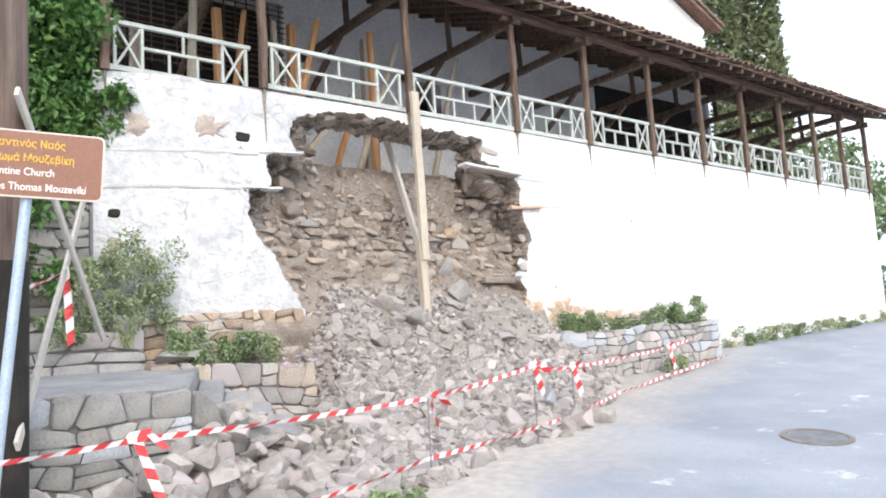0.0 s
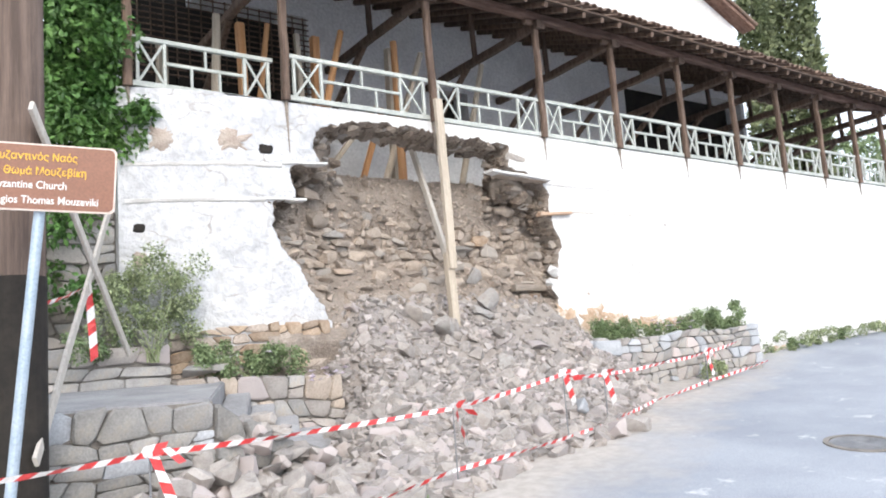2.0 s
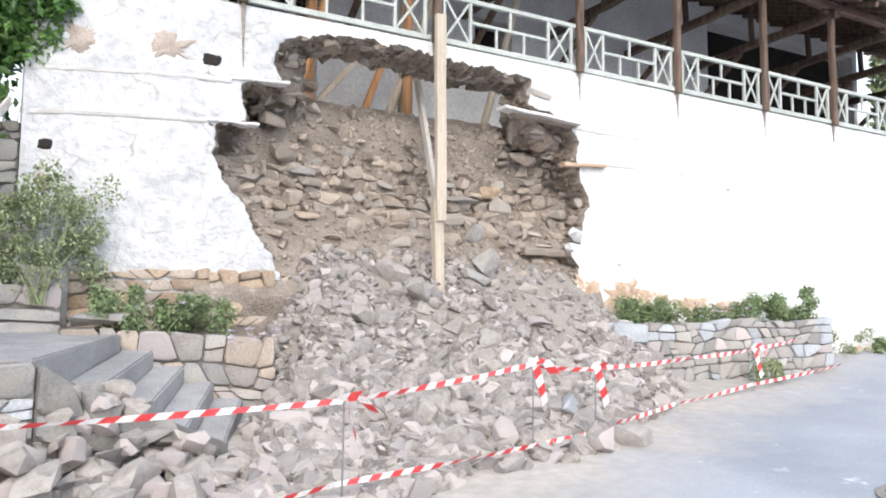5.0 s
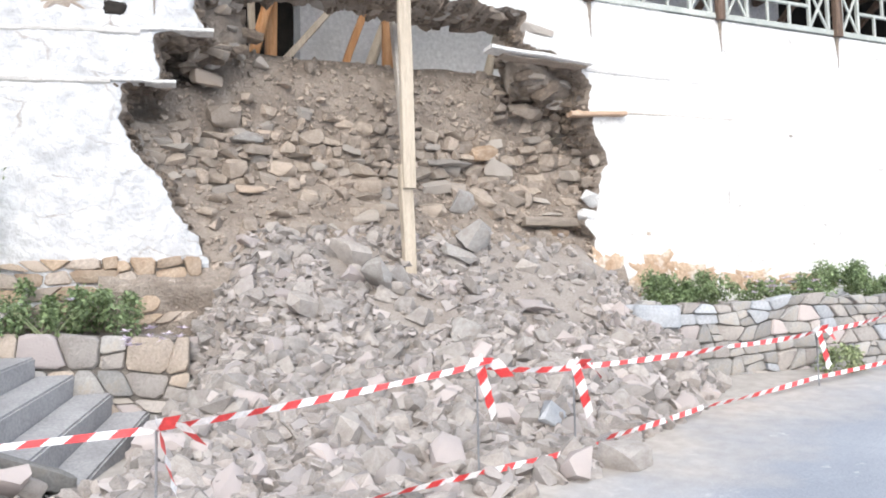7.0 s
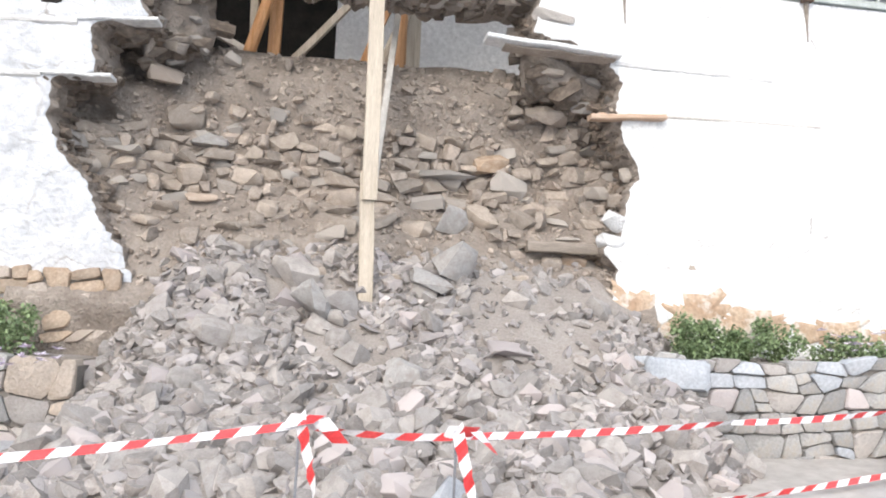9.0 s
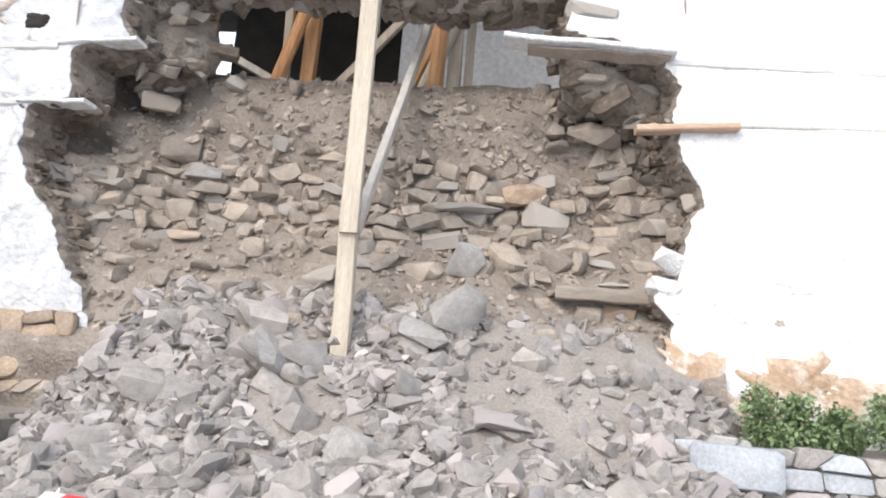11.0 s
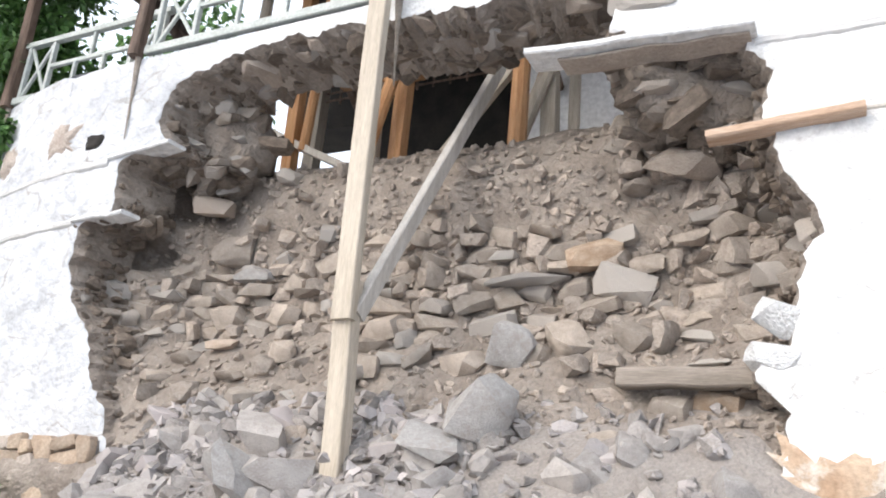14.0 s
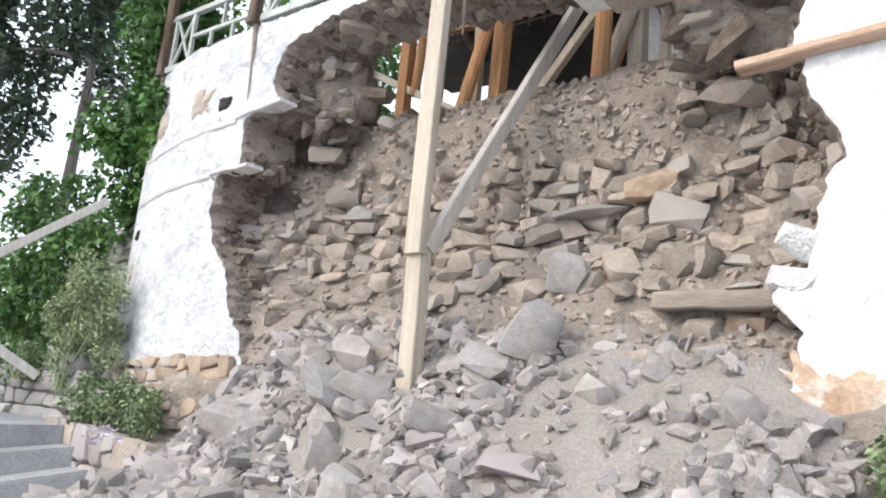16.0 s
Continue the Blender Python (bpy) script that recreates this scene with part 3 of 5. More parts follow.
def scatter_core():
    r = random.Random(33)
    small = Heap()
    n = 0
    z = 1.7
    while z < 4.34:
        x = -6.0 + r.uniform(0, 0.2)
        row = r.uniform(0.09, 0.19)
        while x < 0.35:
            w = 0.08 + 0.27 * r.random() ** 1.7 if z < 3.5 else r.uniform(0.07, 0.2)
            zz = z + r.uniform(-0.04, 0.04) + 0.07 * noise.noise((x, z, 2))
            soil = smooth(3.2, 3.65, z) * 0.88 * smooth(-0.9, -1.5, x) + (1 - smooth(2.1, 2.6, z)) * 0.75 + 0.4 * max(0, noise.noise((x * 0.8, z * 1.5, 31)))
            if r.random() > soil and inside_breach(x + w / 2, zz) and (w < 0.2 or not hollow(x + w / 2, zz)):
                y = core_y(x + w / 2, zz)
                s = Vector((w * r.uniform(1.1, 1.35), r.uniform(0.26, 0.40), max(row * r.uniform(1.2, 1.8), w * r.uniform(0.45, 0.95))))
                m = scaled((x + w / 2, y + 0.03 + r.uniform(-0.08, 0.07), zz), (r.gauss(0.15, 0.2), r.gauss(0, 0.2), r.gauss(0, 0.3)), s)
                i = r.randrange(36)
                if w > 0.19 and n < 300:
                    ob = new("stone", stone_mesh("rock", i, M_OCHRE if r.random() < 0.018 else M_CORE_STONE))
                    ob.parent, ob.matrix_basis = CORE, m
                    n += 1
                else:
                    small.add(*ROCKS[i], m)
            x += w * r.uniform(0.8, 1.05)
        z += row
    for _ in range(2600):
        x, z = r.uniform(-6.0, 0.3), r.uniform(1.5, 4.40)
        if not inside_breach(x, z):
            continue
        size = r.uniform(0.025, 0.09)
        small.add(*ROCKS[r.randrange(36)], scaled((x, core_y(x, z), z), (r.gauss(0, 0.4), r.gauss(0, 0.4), r.uniform(0, 6)), Vector((size * 1.3, size, size))))
    tagged(part("small_stones", small.mesh("small_stones", M_CORE_STONE_I), M_CORE_STONE_I, CORE), kind="stuff")


def shoulder(name, label, cx, cz, w, h, y0, y1, seed):
    """A ragged mass of masonry left standing beside the opening, set with broken stones."""
    r = random.Random(seed)
    n, m = 26, 14
    vs, fs = [], []
    for j in range(m + 1):
        v = math.pi * j / m - math.pi / 2
        for i in range(n):
            a = 2 * math.pi * i / n
            c = [math.copysign(abs(q) ** 0.6, q) for q in (math.cos(a) * math.cos(v), math.sin(a) * math.cos(v), math.sin(v))]
            p = Vector((cx + c[0] * w / 2, (y0 + y1) / 2 + c[1] * (y1 - y0) / 2, cz + c[2] * h / 2))
            k = 0.30 * noise.noise(p * 2.1 + Vector((seed, 0, 0))) + 0.14 * noise.noise(p * 6.0)
            vs.append(tuple(p + Vector(c) * k))
    for j in range(m):
        for i in range(n):
            fs.append((j * n + i, j * n + (i + 1) % n, (j + 1) * n + (i + 1) % n, (j + 1) * n + i))
    ob = tagged(new(name, link_mesh(name, vs, fs, M_CORE, True)), label, "masonry", kind="structure")
    for _ in range(150):
        x, y, z = vs[r.randrange(len(vs))]
        if y > (y0 + y1) / 2 + 0.1:
            continue
        size = r.uniform(0.12, 0.30)
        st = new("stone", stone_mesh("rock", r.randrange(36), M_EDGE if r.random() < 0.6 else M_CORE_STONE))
        st.parent = ob
        st.matrix_basis = scaled((x, y + 0.03, z), (r.gauss(0.1, 0.25), r.gauss(0, 0.25), r.gauss(0, 0.5)), Vector((size * 1.35, size, size * r.uniform(0.55, 0.9))))
    return ob


# ---- rag stone walls ----
def block_mesh(r, outline, d, mat):
    """An uneven walling stone on a given outline (along, up), its face towards -y."""
    n = len(outline)
    cu, cv = sum(p[0] for p in outline) / n, sum(p[1] for p in outline) / n
    small = min(max(p[0] for p in outline) - min(p[0] for p in outline), max(p[1] for p in outline) - min(p[1] for p in outline))
    bulge = small * r.uniform(0.06, 0.13)
    tilt, nod = r.uniform(-0.07, 0.07), r.uniform(-0.10, 0.10)
    rings = ((1.0, d * 0.6), (1.0, -d / 2 + bulge * 0.7), (0.97, -d / 2 + bulge * 0.3), (0.85, -d / 2 - 0.004))
    vs = [(cu + (u - cu) * f, y + ((u - cu) * tilt + (v - cv) * nod if m > 1 else 0) + (r.uniform(-0.008, 0.008) if m > 1 else 0), cv + (v - cv) * f) for m, (f, y) in enumerate(rings) for u, v in outline]
    fs = [(m * n + k, m * n + (k + 1) % n, m * n + n + (k + 1) % n, m * n + n + k) for m in range(3) for k in range(n)]
    fs.append(tuple(range(3 * n, 4 * n)))
    return worn(link_mesh("stone", vs, fs, mat, True))


def cut_corners(r, quad, gap):
    """The outline of a stone that fills a four-cornered bed but for its joints, with knocked corners."""
    cu, cv = sum(p[0] for p in quad) / 4, sum(p[1] for p in quad) / 4
    half_u, half_v = max(abs(p[0] - cu) for p in quad), max(abs(p[1] - cv) for p in quad)
    fu, fv = max(0.4, 1 - gap / 2 / half_u), max(0.4, 1 - gap / 2 / half_v)
    q = [Vector((cu + (u - cu) * fu, cv + (v - cv) * fv)) for u, v in quad]
    out = []
    for k in range(4):
        a, b, c = q[k - 1], q[k], q[(k + 1) % 4]
        out += [tuple(b.lerp(a, r.uniform(0.06, 0.22))), tuple(b.lerp(c, r.uniform(0.06, 0.22)))]
    return out


def rag_wall(name, label, a, b, base_a, base_b, top_a, top_b, seed, mats, thick=0.34, size=(0.2, 0.5), course=(0.14, 0.26), gap=0.018, kind="structure", wiggle=0.03):
    """A wall of uneven stones from a to b (x, y), each stone a part, on a recessed mortar body."""
    r = random.Random(seed)
    a, b = Vector((*a, 0)), Vector((*b, 0))
    run = (b - a).length
    turn = math.atan2((b - a).y, (b - a).x)
    bm = bmesh.new()
    seg = 8
    rows = []
    for i in range(seg + 1):
        t = i / seg
        o = a.lerp(b, t)
        nx, ny = -math.sin(turn), math.cos(turn)
        zb, zt = base_a + (base_b - base_a) * t, top_a + (top_b - top_a) * t - 0.05
        rows.append([bm.verts.new((o.x + nx * q, o.y + ny * q, z)) for q, z in ((0.045, zb - 0.3), (0.045, zt), (thick, zt), (thick, zb - 0.3))])
    for p, q in zip(rows, rows[1:]):
        for k in range(3):
            bm.faces.new((p[k], q[k], q[k + 1], p[k + 1]))
    bm.faces.new(rows[0])
    bm.faces.new(rows[-1][::-1])
    me = bpy.data.meshes.new(name)
    bm.to_mesh(me)
    bm.free()
    me.materials.append(M_MORTAR)
    ob = tagged(new(name, me), label, "stone wall", kind=kind)
    height = max(top_a - base_a, top_b - base_b)
    levels = [0.0]
    while levels[-1] < height - 0.01:
        levels.append(levels[-1] + r.uniform(*course))
        if height - levels[-1] < course[0] * 0.8:
            levels[-1] = height

    def bed(k, u):
        """The wavering line of one bed joint, at u metres along."""
        wave = 0.0 if k == 0 else 0.55 * course[0] * noise.noise((u * 2.3, k * 3.1, seed))
        t = min(1, max(0, u / run))
        zb, zt = base_a + (base_b - base_a) * t, top_a + (top_b - top_a) * t
        return zb + (zt - zb) * (levels[k] + wave) / height

    def lay(quad):
        u = sum(p[0] for p in quad) / 4
        v = sum(p[1] for p in quad) / 4
        o = a.lerp(b, min(1, max(0, u / run)))
        shape = [(p - u, q - v) for p, q in cut_corners(r, quad, gap)]
        st = new("stone", block_mesh(r, shape, 0.16, r.choice(mats)))
        st.parent = ob
        out = 0.07 + r.uniform(-wiggle, wiggle) * 0.7
        st.matrix_basis = Matrix.LocRotScale((o.x - math.sin(turn) * out, o.y + math.cos(turn) * out, v), Euler((0, 0, turn + r.gauss(0, 0.04))), None)

    for k in range(len(levels) - 1):
        u0, lean0 = 0.0, 0.0
        while u0 < run - 0.02:
            w = size[0] + (size[1] - size[0]) * r.random() ** 1.5
            u1 = min(u0 + w, run)
            if run - u1 < size[0] * 0.6:
                u1 = run
            lean1 = 0.0 if u1 == run else r.uniform(-0.09, 0.09)
            quad = [(u0 - lean0, bed(k, u0)), (u1 - lean1, bed(k, u1)), (u1 + lean1, bed(k + 1, u1)), (u0 + lean0, bed(k + 1, u0))]
            if k == len(levels) - 2:
                lift = r.uniform(-0.035, 0.02)
                quad[2], quad[3] = (quad[2][0], quad[2][1] + lift), (quad[3][0], quad[3][1] + lift + r.uniform(-0.02, 0.02))
            if quad[3][1] - quad[0][1] > 0.2 and r.random() < 0.22:
                f, g = r.uniform(0.35, 0.65), r.uniform(0.35, 0.65)
                left = (quad[0][0] + (quad[3][0] - quad[0][0]) * f, quad[0][1] + (quad[3][1] - quad[0][1]) * f)
                right = (quad[1][0] + (quad[2][0] - quad[1][0]) * g, quad[1][1] + (quad[2][1] - quad[1][1]) * g)
                lay([quad[0], quad[1], right, left])
                lay([left, right, quad[2], quad[3]])
            else:
                lay(quad)
            u0, lean0 = u1, lean1
    return ob


# ---- gallery ----
POSTS = [-8.05, -5.63, -2.69, 0.08, 2.32, 4.62, 6.70, 8.70, 10.72, 12.59, 14.3, 15.95]


def plate_z(x):
    return 7.72 - 0.016 * (x + 1)


def railing_panel(xa, xb):
    w, z = xb - xa, rail_z((xa + xb) / 2)
    y = wall_y(xa) + 0.0
    ob = thing("railing_panel", "grey-green painted timber railing panel with crossed ends", "railing", "railing along the gallery", at=(xa, y, z))
    dz = rail_z(xb) - rail_z(xa)

    def bar(name, u0, h0, u1, h1, wd=0.05, dp=0.045):
        p = (xa + u0 * w, y, rail_z(xa) + dz * u0 + h0)
        q = (xa + u1 * w, y, rail_z(xa) + dz * u1 + h1)
        part(name, beam_bm(p, q, dp, wd, up=(0, 1, 0) if abs(h1 - h0) > 0.1 and u0 == u1 else (0, 0, 1), bevel=0.006), M_RAIL, ob)
    H, e = 0.80, 0.0
    x1, x2 = 0.215, 0.785
    bar("bottom_rail", e, 0.04, 1 - e, 0.04, 0.085, 0.07)
    bar("top_rail", e, H - 0.035, 1 - e, H - 0.035, 0.07, 0.075)
    for u in (0.035, x1, x2, 0.965):
        bar("stile", u, 0.08, u, H - 0.07, 0.055, 0.05)
    for a, b in ((0.045, x1 - 0.008), (x2 + 0.008, 0.955)):
        bar("cross_bar", a, 0.09, b, H - 0.08, 0.04, 0.035)
        bar("cross_bar", b, 0.09, a, H - 0.08, 0.04, 0.030)
    bar("middle_rail", x1, 0.42, x2, 0.42, 0.05, 0.045)
    bar("upright", 0.5, 0.44, 0.5, H - 0.07, 0.045, 0.04)
    for u in (0.40, 0.60):
        bar("upright", u, 0.08, u, 0.40, 0.045, 0.04)
    return ob


def build_gallery():
    for k, x in enumerate(POSTS):
        y = wall_y(x) - 0.055
        tail = (0.35, 0.8, 0.75, 0.42, 0.40, 0.42, 0.3, 0.4, 0.25, 0.3, 0.2, 0.25)[k]
        p = thing("gallery_post", "dark weathered timber post carrying the gallery roof", "post", "gallery posts", at=(x, y, rail_z(x)))
        part("shaft", beam_bm((x + rng.uniform(-0.02, 0.02), y, rail_z(x) - 0.03), (x, y + 0.02, plate_z(x)), 0.13, 0.12, up=(0, 1, 0), bevel=0.02, wobble=0.012), M_OLDWOOD, p)
        part("tail", round_bm([(x + 0.03, y + 0.05, rail_z(x) - 0.10 - tail), (x + 0.015, y + 0.045, rail_z(x) - 0.08 - tail * 0.5), (x, y + 0.035, rail_z(x) - 0.02)], [0.006, 0.015, 0.035], 8), M_BOARD, p)
        part("head_piece", beam_bm((x - 0.28, y + 0.02, plate_z(x) - 0.05), (x + 0.28, y + 0.02, plate_z(x) - 0.05), 0.13, 0.10, bevel=0.03), M_OLDWOOD, p)
    for a, b in zip(POSTS, POSTS[1:]):
        railing_panel(a + 0.07, b - 0.07)
    for a, b in zip(POSTS, POSTS[1:]):
        t = thing("wall_plate", "red-brown weathered beam along the eaves", "beam", "eaves beams", at=(a, 0, plate_z(a)))
        part("beam", beam_bm((a, wall_y(a) - 0.05, plate_z(a) + 0.09), (b + 0.01, wall_y(b) - 0.05, plate_z(b) + 0.09), 0.17, 0.18, bevel=0.025, wobble=0.012), M_BEAM, t)
    for x in POSTS:
        t = thing("tie_beam", "dark timber tie beam with struts under the roof", "beam", "roof ties", at=(x, 0, plate_z(x)))
        y0 = wall_y(x)
        part("beam", beam_bm((x, y0 - 0.2, plate_z(x) - 0.10), (x, 3.95, plate_z(x) - 0.16), 0.15, 0.17, bevel=0.02, wobble=0.015), M_OLDWOOD, t)
        part("strut", beam_bm((x, 2.0, plate_z(x) - 0.06), (x, 2.05, plate_z(x) + 1.0), 0.11, 0.11, bevel=0.02), M_OLDWOOD, t)
        part("brace", beam_bm((x, 3.9, plate_z(x) - 1.25), (x, 2.3, plate_z(x) - 0.2), 0.12, 0.12, bevel=0.02), M_OLDWOOD, t)
    # rafters and boarding
    for i in range(47):
        x = -8.2 + i * 0.53
        z = plate_z(x) + 0.20
        ra = thing("rafter", "dark timber rafter of the gallery roof", "rafter", "gallery rafters", at=(x, 0, z))
        part("beam", beam_bm((x, -0.78, z - 0.20), (x, 4.1, z + 1.52), 0.09, 0.11, bevel=0.015), M_OLDWOOD, ra)
    n = 40
    vs, fs = [], []
    for i in range(n + 1):
        x = -8.4 + 24.9 * i / n
        z = plate_z(x) + 0.27
        vs += [(x, -0.82, z - 0.20), (x, 4.1, z + 1.52), (x, 4.1, z + 1.56), (x, -0.82, z - 0.16)]
    for i in range(n):
        for k in range(4):
            fs.append((i * 4 + k, i * 4 + (k + 1) % 4, i * 4 + 4 + (k + 1) % 4, i * 4 + 4 + k))
    fs += [(0, 1, 2, 3), (n * 4 + 3, n * 4 + 2, n * 4 + 1, n * 4)]
    tagged(new("roof_boarding", link_mesh("roof_boarding", vs, fs, M_OLDWOOD)), "dark boarding of the lean-to gallery roof", "roof", kind="structure")
    vs = [(-8.2, 1.5, 4.33), (16.2, 1.5, 4.33), (16.2, 4.0, 4.33), (-8.2, 4.0, 4.33)]
    tagged(new("gallery_floor", link_mesh("gallery_floor", vs, [(0, 1, 2, 3)], M_EARTH)), "dusty floor of the gallery behind the parapet", "floor", kind="structure")


build_gallery()


def tile_mesh(r, length, mat):
    """One curved clay tile, hollow side down, 16 mm thick."""
    vs, fs = [], []
    n = 5
    for y in (0, length):
        w = 0.095 if y == 0 else 0.078
        for rad in (w, w - 0.016):
            for k in range(n + 1):
                a = math.pi * k / n
                vs.append((math.cos(a) * rad, y, math.sin(a) * rad * 0.8))
    s = n + 1
    for k in range(n):
        fs += [(k, k + 1, 2 * s + k + 1, 2 * s + k), (s + k + 1, s + k, 3 * s + k, 3 * s + k + 1), (k + 1, k, s + k, s + k + 1), (2 * s + k, 2 * s + k + 1, 3 * s + k + 1, 3 * s + k)]
    return link_mesh("roof_tile", vs, fs, mat)


def build_tiles():
    r = random.Random(5)
    root = tagged(new("roof_tiles", link_mesh("roof_tiles", [(-8.4, 4.05, 9.4), (16.4, 4.05, 9.1), (16.4, 4.1, 9.1), (-8.4, 4.1, 9.4)], [(0, 1, 2, 3)], M_TILE)),
                  "weathered clay tile covering of the gallery roof", "roof tiles", kind="structure")
    me = tile_mesh(r, 0.42, M_TILE)
    vs, fs = np.array([v.co[:] for v in me.vertices]), [list(p.vertices) for p in me.polygons]
    slope = math.atan2(1.72, 4.92)
    rest = Heap()
    cols = 122
    for c in range(cols):
        x = -8.35 + c * 0.203
        for row in range(12):
            y = -0.90 + row * 0.40
            z = plate_z(x) + 0.15 + (y + 0.82) * math.tan(slope) + 0.035 + r.uniform(-0.012, 0.012)
            m = scaled((x + r.uniform(-0.015, 0.015), y + r.uniform(-0.03, 0.03), z), (slope + r.gauss(0, 0.02), r.gauss(0, 0.04), r.gauss(0, 0.03)), Vector((1, 1, 1)))
            if row < 2 and c > 40:
                ob = new("roof_tile", me)
                ob.parent, ob.matrix_basis = root, m
            else:
                rest.add(vs, fs, m)
    tagged(part("tile_rows", rest.mesh("tile_rows", M_TILE), M_TILE, root), kind="stuff")


# ---- church behind the gallery ----
def slab(name, lo, hi, mat, label, cat, kind="structure"):
    x0, y0, z0 = lo
    x1, y1, z1 = hi
    vs = [(x0, y0, z0), (x1, y0, z0), (x1, y1, z0), (x0, y1, z0), (x0, y0, z1), (x1, y0, z1), (x1, y1, z1), (x0, y1, z1)]
    fs = [(0, 3, 2, 1), (4, 5, 6, 7), (0, 1, 5, 4), (1, 2, 6, 5), (2, 3, 7, 6), (3, 0, 4, 7)]
    return tagged(new(name, link_mesh(name, vs, fs, mat)), label, cat, kind=kind)


def church_wall():
    """The inner wall of the gallery with its dark doorway and a small window, 0.6 m thick."""
    y0, y1, z0, z1 = 4.0, 4.6, 4.0, 11.7
    xs = [-5.7, -3.15, 0.4, 1.35, 7.4, 13.3, 13.5]
    holes = {0: (4.3, 8.8), 2: (6.75, 7.6), 4: (4.4, 8.9)}
    bm = bmesh.new()

    def box(xa, xb, za, zb):
        v = [bm.verts.new(p) for p in ((xa, y0, za), (xb, y0, za), (xb, y1, za), (xa, y1, za), (xa, y0, zb), (xb, y0, zb), (xb, y1, zb), (xa, y1, zb))]
        for f in ((0, 3, 2, 1), (4, 5, 6, 7), (0, 1, 5, 4), (1, 2, 6, 5), (2, 3, 7, 6), (3, 0, 4, 7)):
            bm.faces.new([v[k] for k in f])
    for i, (a, b) in enumerate(zip(xs, xs[1:])):
        if i in holes:
            lo, hi = holes[i]
            if lo > z0:
                box(a, b, z0, lo)
            box(a, b, hi, z1)
        else:
            box(a, b, z0, z1)
    me = bpy.data.meshes.new("wall_church")
    bm.to_mesh(me)
    bm.free()
    me.materials.append(M_CHURCH)
    tagged(new("wall_church", me), "old white rendered church wall behind the gallery", "wall", kind="structure")
    # Near-black slabs: the dark behind the openings is painted, not a deep room.
    slab("east_shade_slab", (7.2, 4.62, 4.2), (13.6, 5.4, 9.1), M_DARK, "near-black slab painting shade into the wide opening", "interior")
    slab("recess_shade_slab", (-7.4, 4.62, 6.9), (-5.92, 5.4, 9.2), M_DARK, "near-black slab painting shade beside the lattice", "interior")
    # Added wall that cuts down the bright sky showing through the gallery end.
    slab("sky_screen_west_end", (-8.15, 1.1, 4.3), (-7.95, 4.6, 6.1), M_CHURCH, "low white wall added to block bright sky at the gallery end", "wall")
    slab("interior_shade_slab", (-5.9, 4.62, 4.2), (1.6, 5.4, 9.0), M_DARK, "near-black slab painting shade into the doorway and window", "interior")


church_wall()


def church_gable():
    """The roof that shows over the gallery: a gable with a tiled verge."""
    g = thing("church_roof", "tiled church roof verge over a white gable", "roof", at=(6, 4, 11.7))
    bm = bmesh.new()
    tri = [(-5.8, 11.7), (13.4, 11.7), (13.4, 11.75), (5.5, 15.2), (-5.8, 11.75)]
    f = [bm.verts.new((x, 4.0, z)) for x, z in tri]
    b = [bm.verts.new((x, 4.6, z)) for x, z in tri]
    bm.faces.new(f)
    bm.faces.new(b[::-1])
    for i in range(5):
        bm.faces.new((f[i], b[i], b[(i + 1) % 5], f[(i + 1) % 5]))
    part("gable", bm, M_PLASTER, g)
    part("verge_board", beam_bm((4.9, 3.8, 15.5), (14.1, 3.8, 11.6), 0.5, 0.12), M_BEAM, g)
    part("verge_tiles", beam_bm((4.9, 3.85, 15.64), (14.2, 3.85, 11.73), 0.75, 0.10, bevel=0.04), M_TILE, g)


church_gable()


def lattice():
    t = thing("lattice_screen", "dark timber lattice in the church opening", "lattice", at=(-5.7, 3.95, 6.9))
    for i in range(15):
        x = -6.9 + i * 0.26
        part("slat", beam_bm((x, 3.95, 6.9), (x, 3.95, 8.75), 0.03, 0.03), M_OLDWOOD, t)
    for i in range(15):
        z = 6.95 + i * 0.125
        part("slat", beam_bm((-7.0, 3.92, z), (-3.15, 3.92, z), 0.03, 0.03), M_OLDWOOD, t)


lattice()


# ---- props that shore up the gallery ----
def prop(a, b, w, mat, label, name="timber_prop", d=None, group="timber props", round_=False):
    t = thing(name, label, "prop", group, at=a)
    if round_:
        mid = tuple((p + q) / 2 + 0.02 for p, q in zip(a, b))
        part("pole", round_bm([a, mid, b], [w / 2 * 1.1, w / 2, w / 2 * 0.85]), mat, t)
    else:
        part("length", beam_bm(a, b, w, d or w, up=(0, 1, 0), bevel=0.008, wobble=0.006), mat, t)
    return t


def main_prop():
    t = thing("main_prop", "tall pale sawn timber prop standing in the rubble", "prop", at=(-2.66, -0.2, 1.2))
    part("lower_length", beam_bm((-2.66, -0.19, 1.05), (-2.71, -0.20, 2.75), 0.15, 0.13, up=(0, 1, 0), wobble=0.006), M_TIMBER, t)
    part("upper_length", beam_bm((-2.685, -0.27, 2.45), (-2.72, -0.25, 5.58), 0.16, 0.09, up=(0, 1, 0), wobble=0.006), M_TIMBER, t)
    b = part("brace", beam_bm((-2.65, -0.17, 2.50), (-2.36, 1.34, 5.30), 0.13, 0.075, up=(1, 0, 0), wobble=0.005), M_GREYWOOD, t, "grey weathered diagonal brace")
    part("nail_plate", beam_bm((-2.66, -0.33, 2.55), (-2.655, -0.33, 2.62), 0.03, 0.012), M_IRON, b)


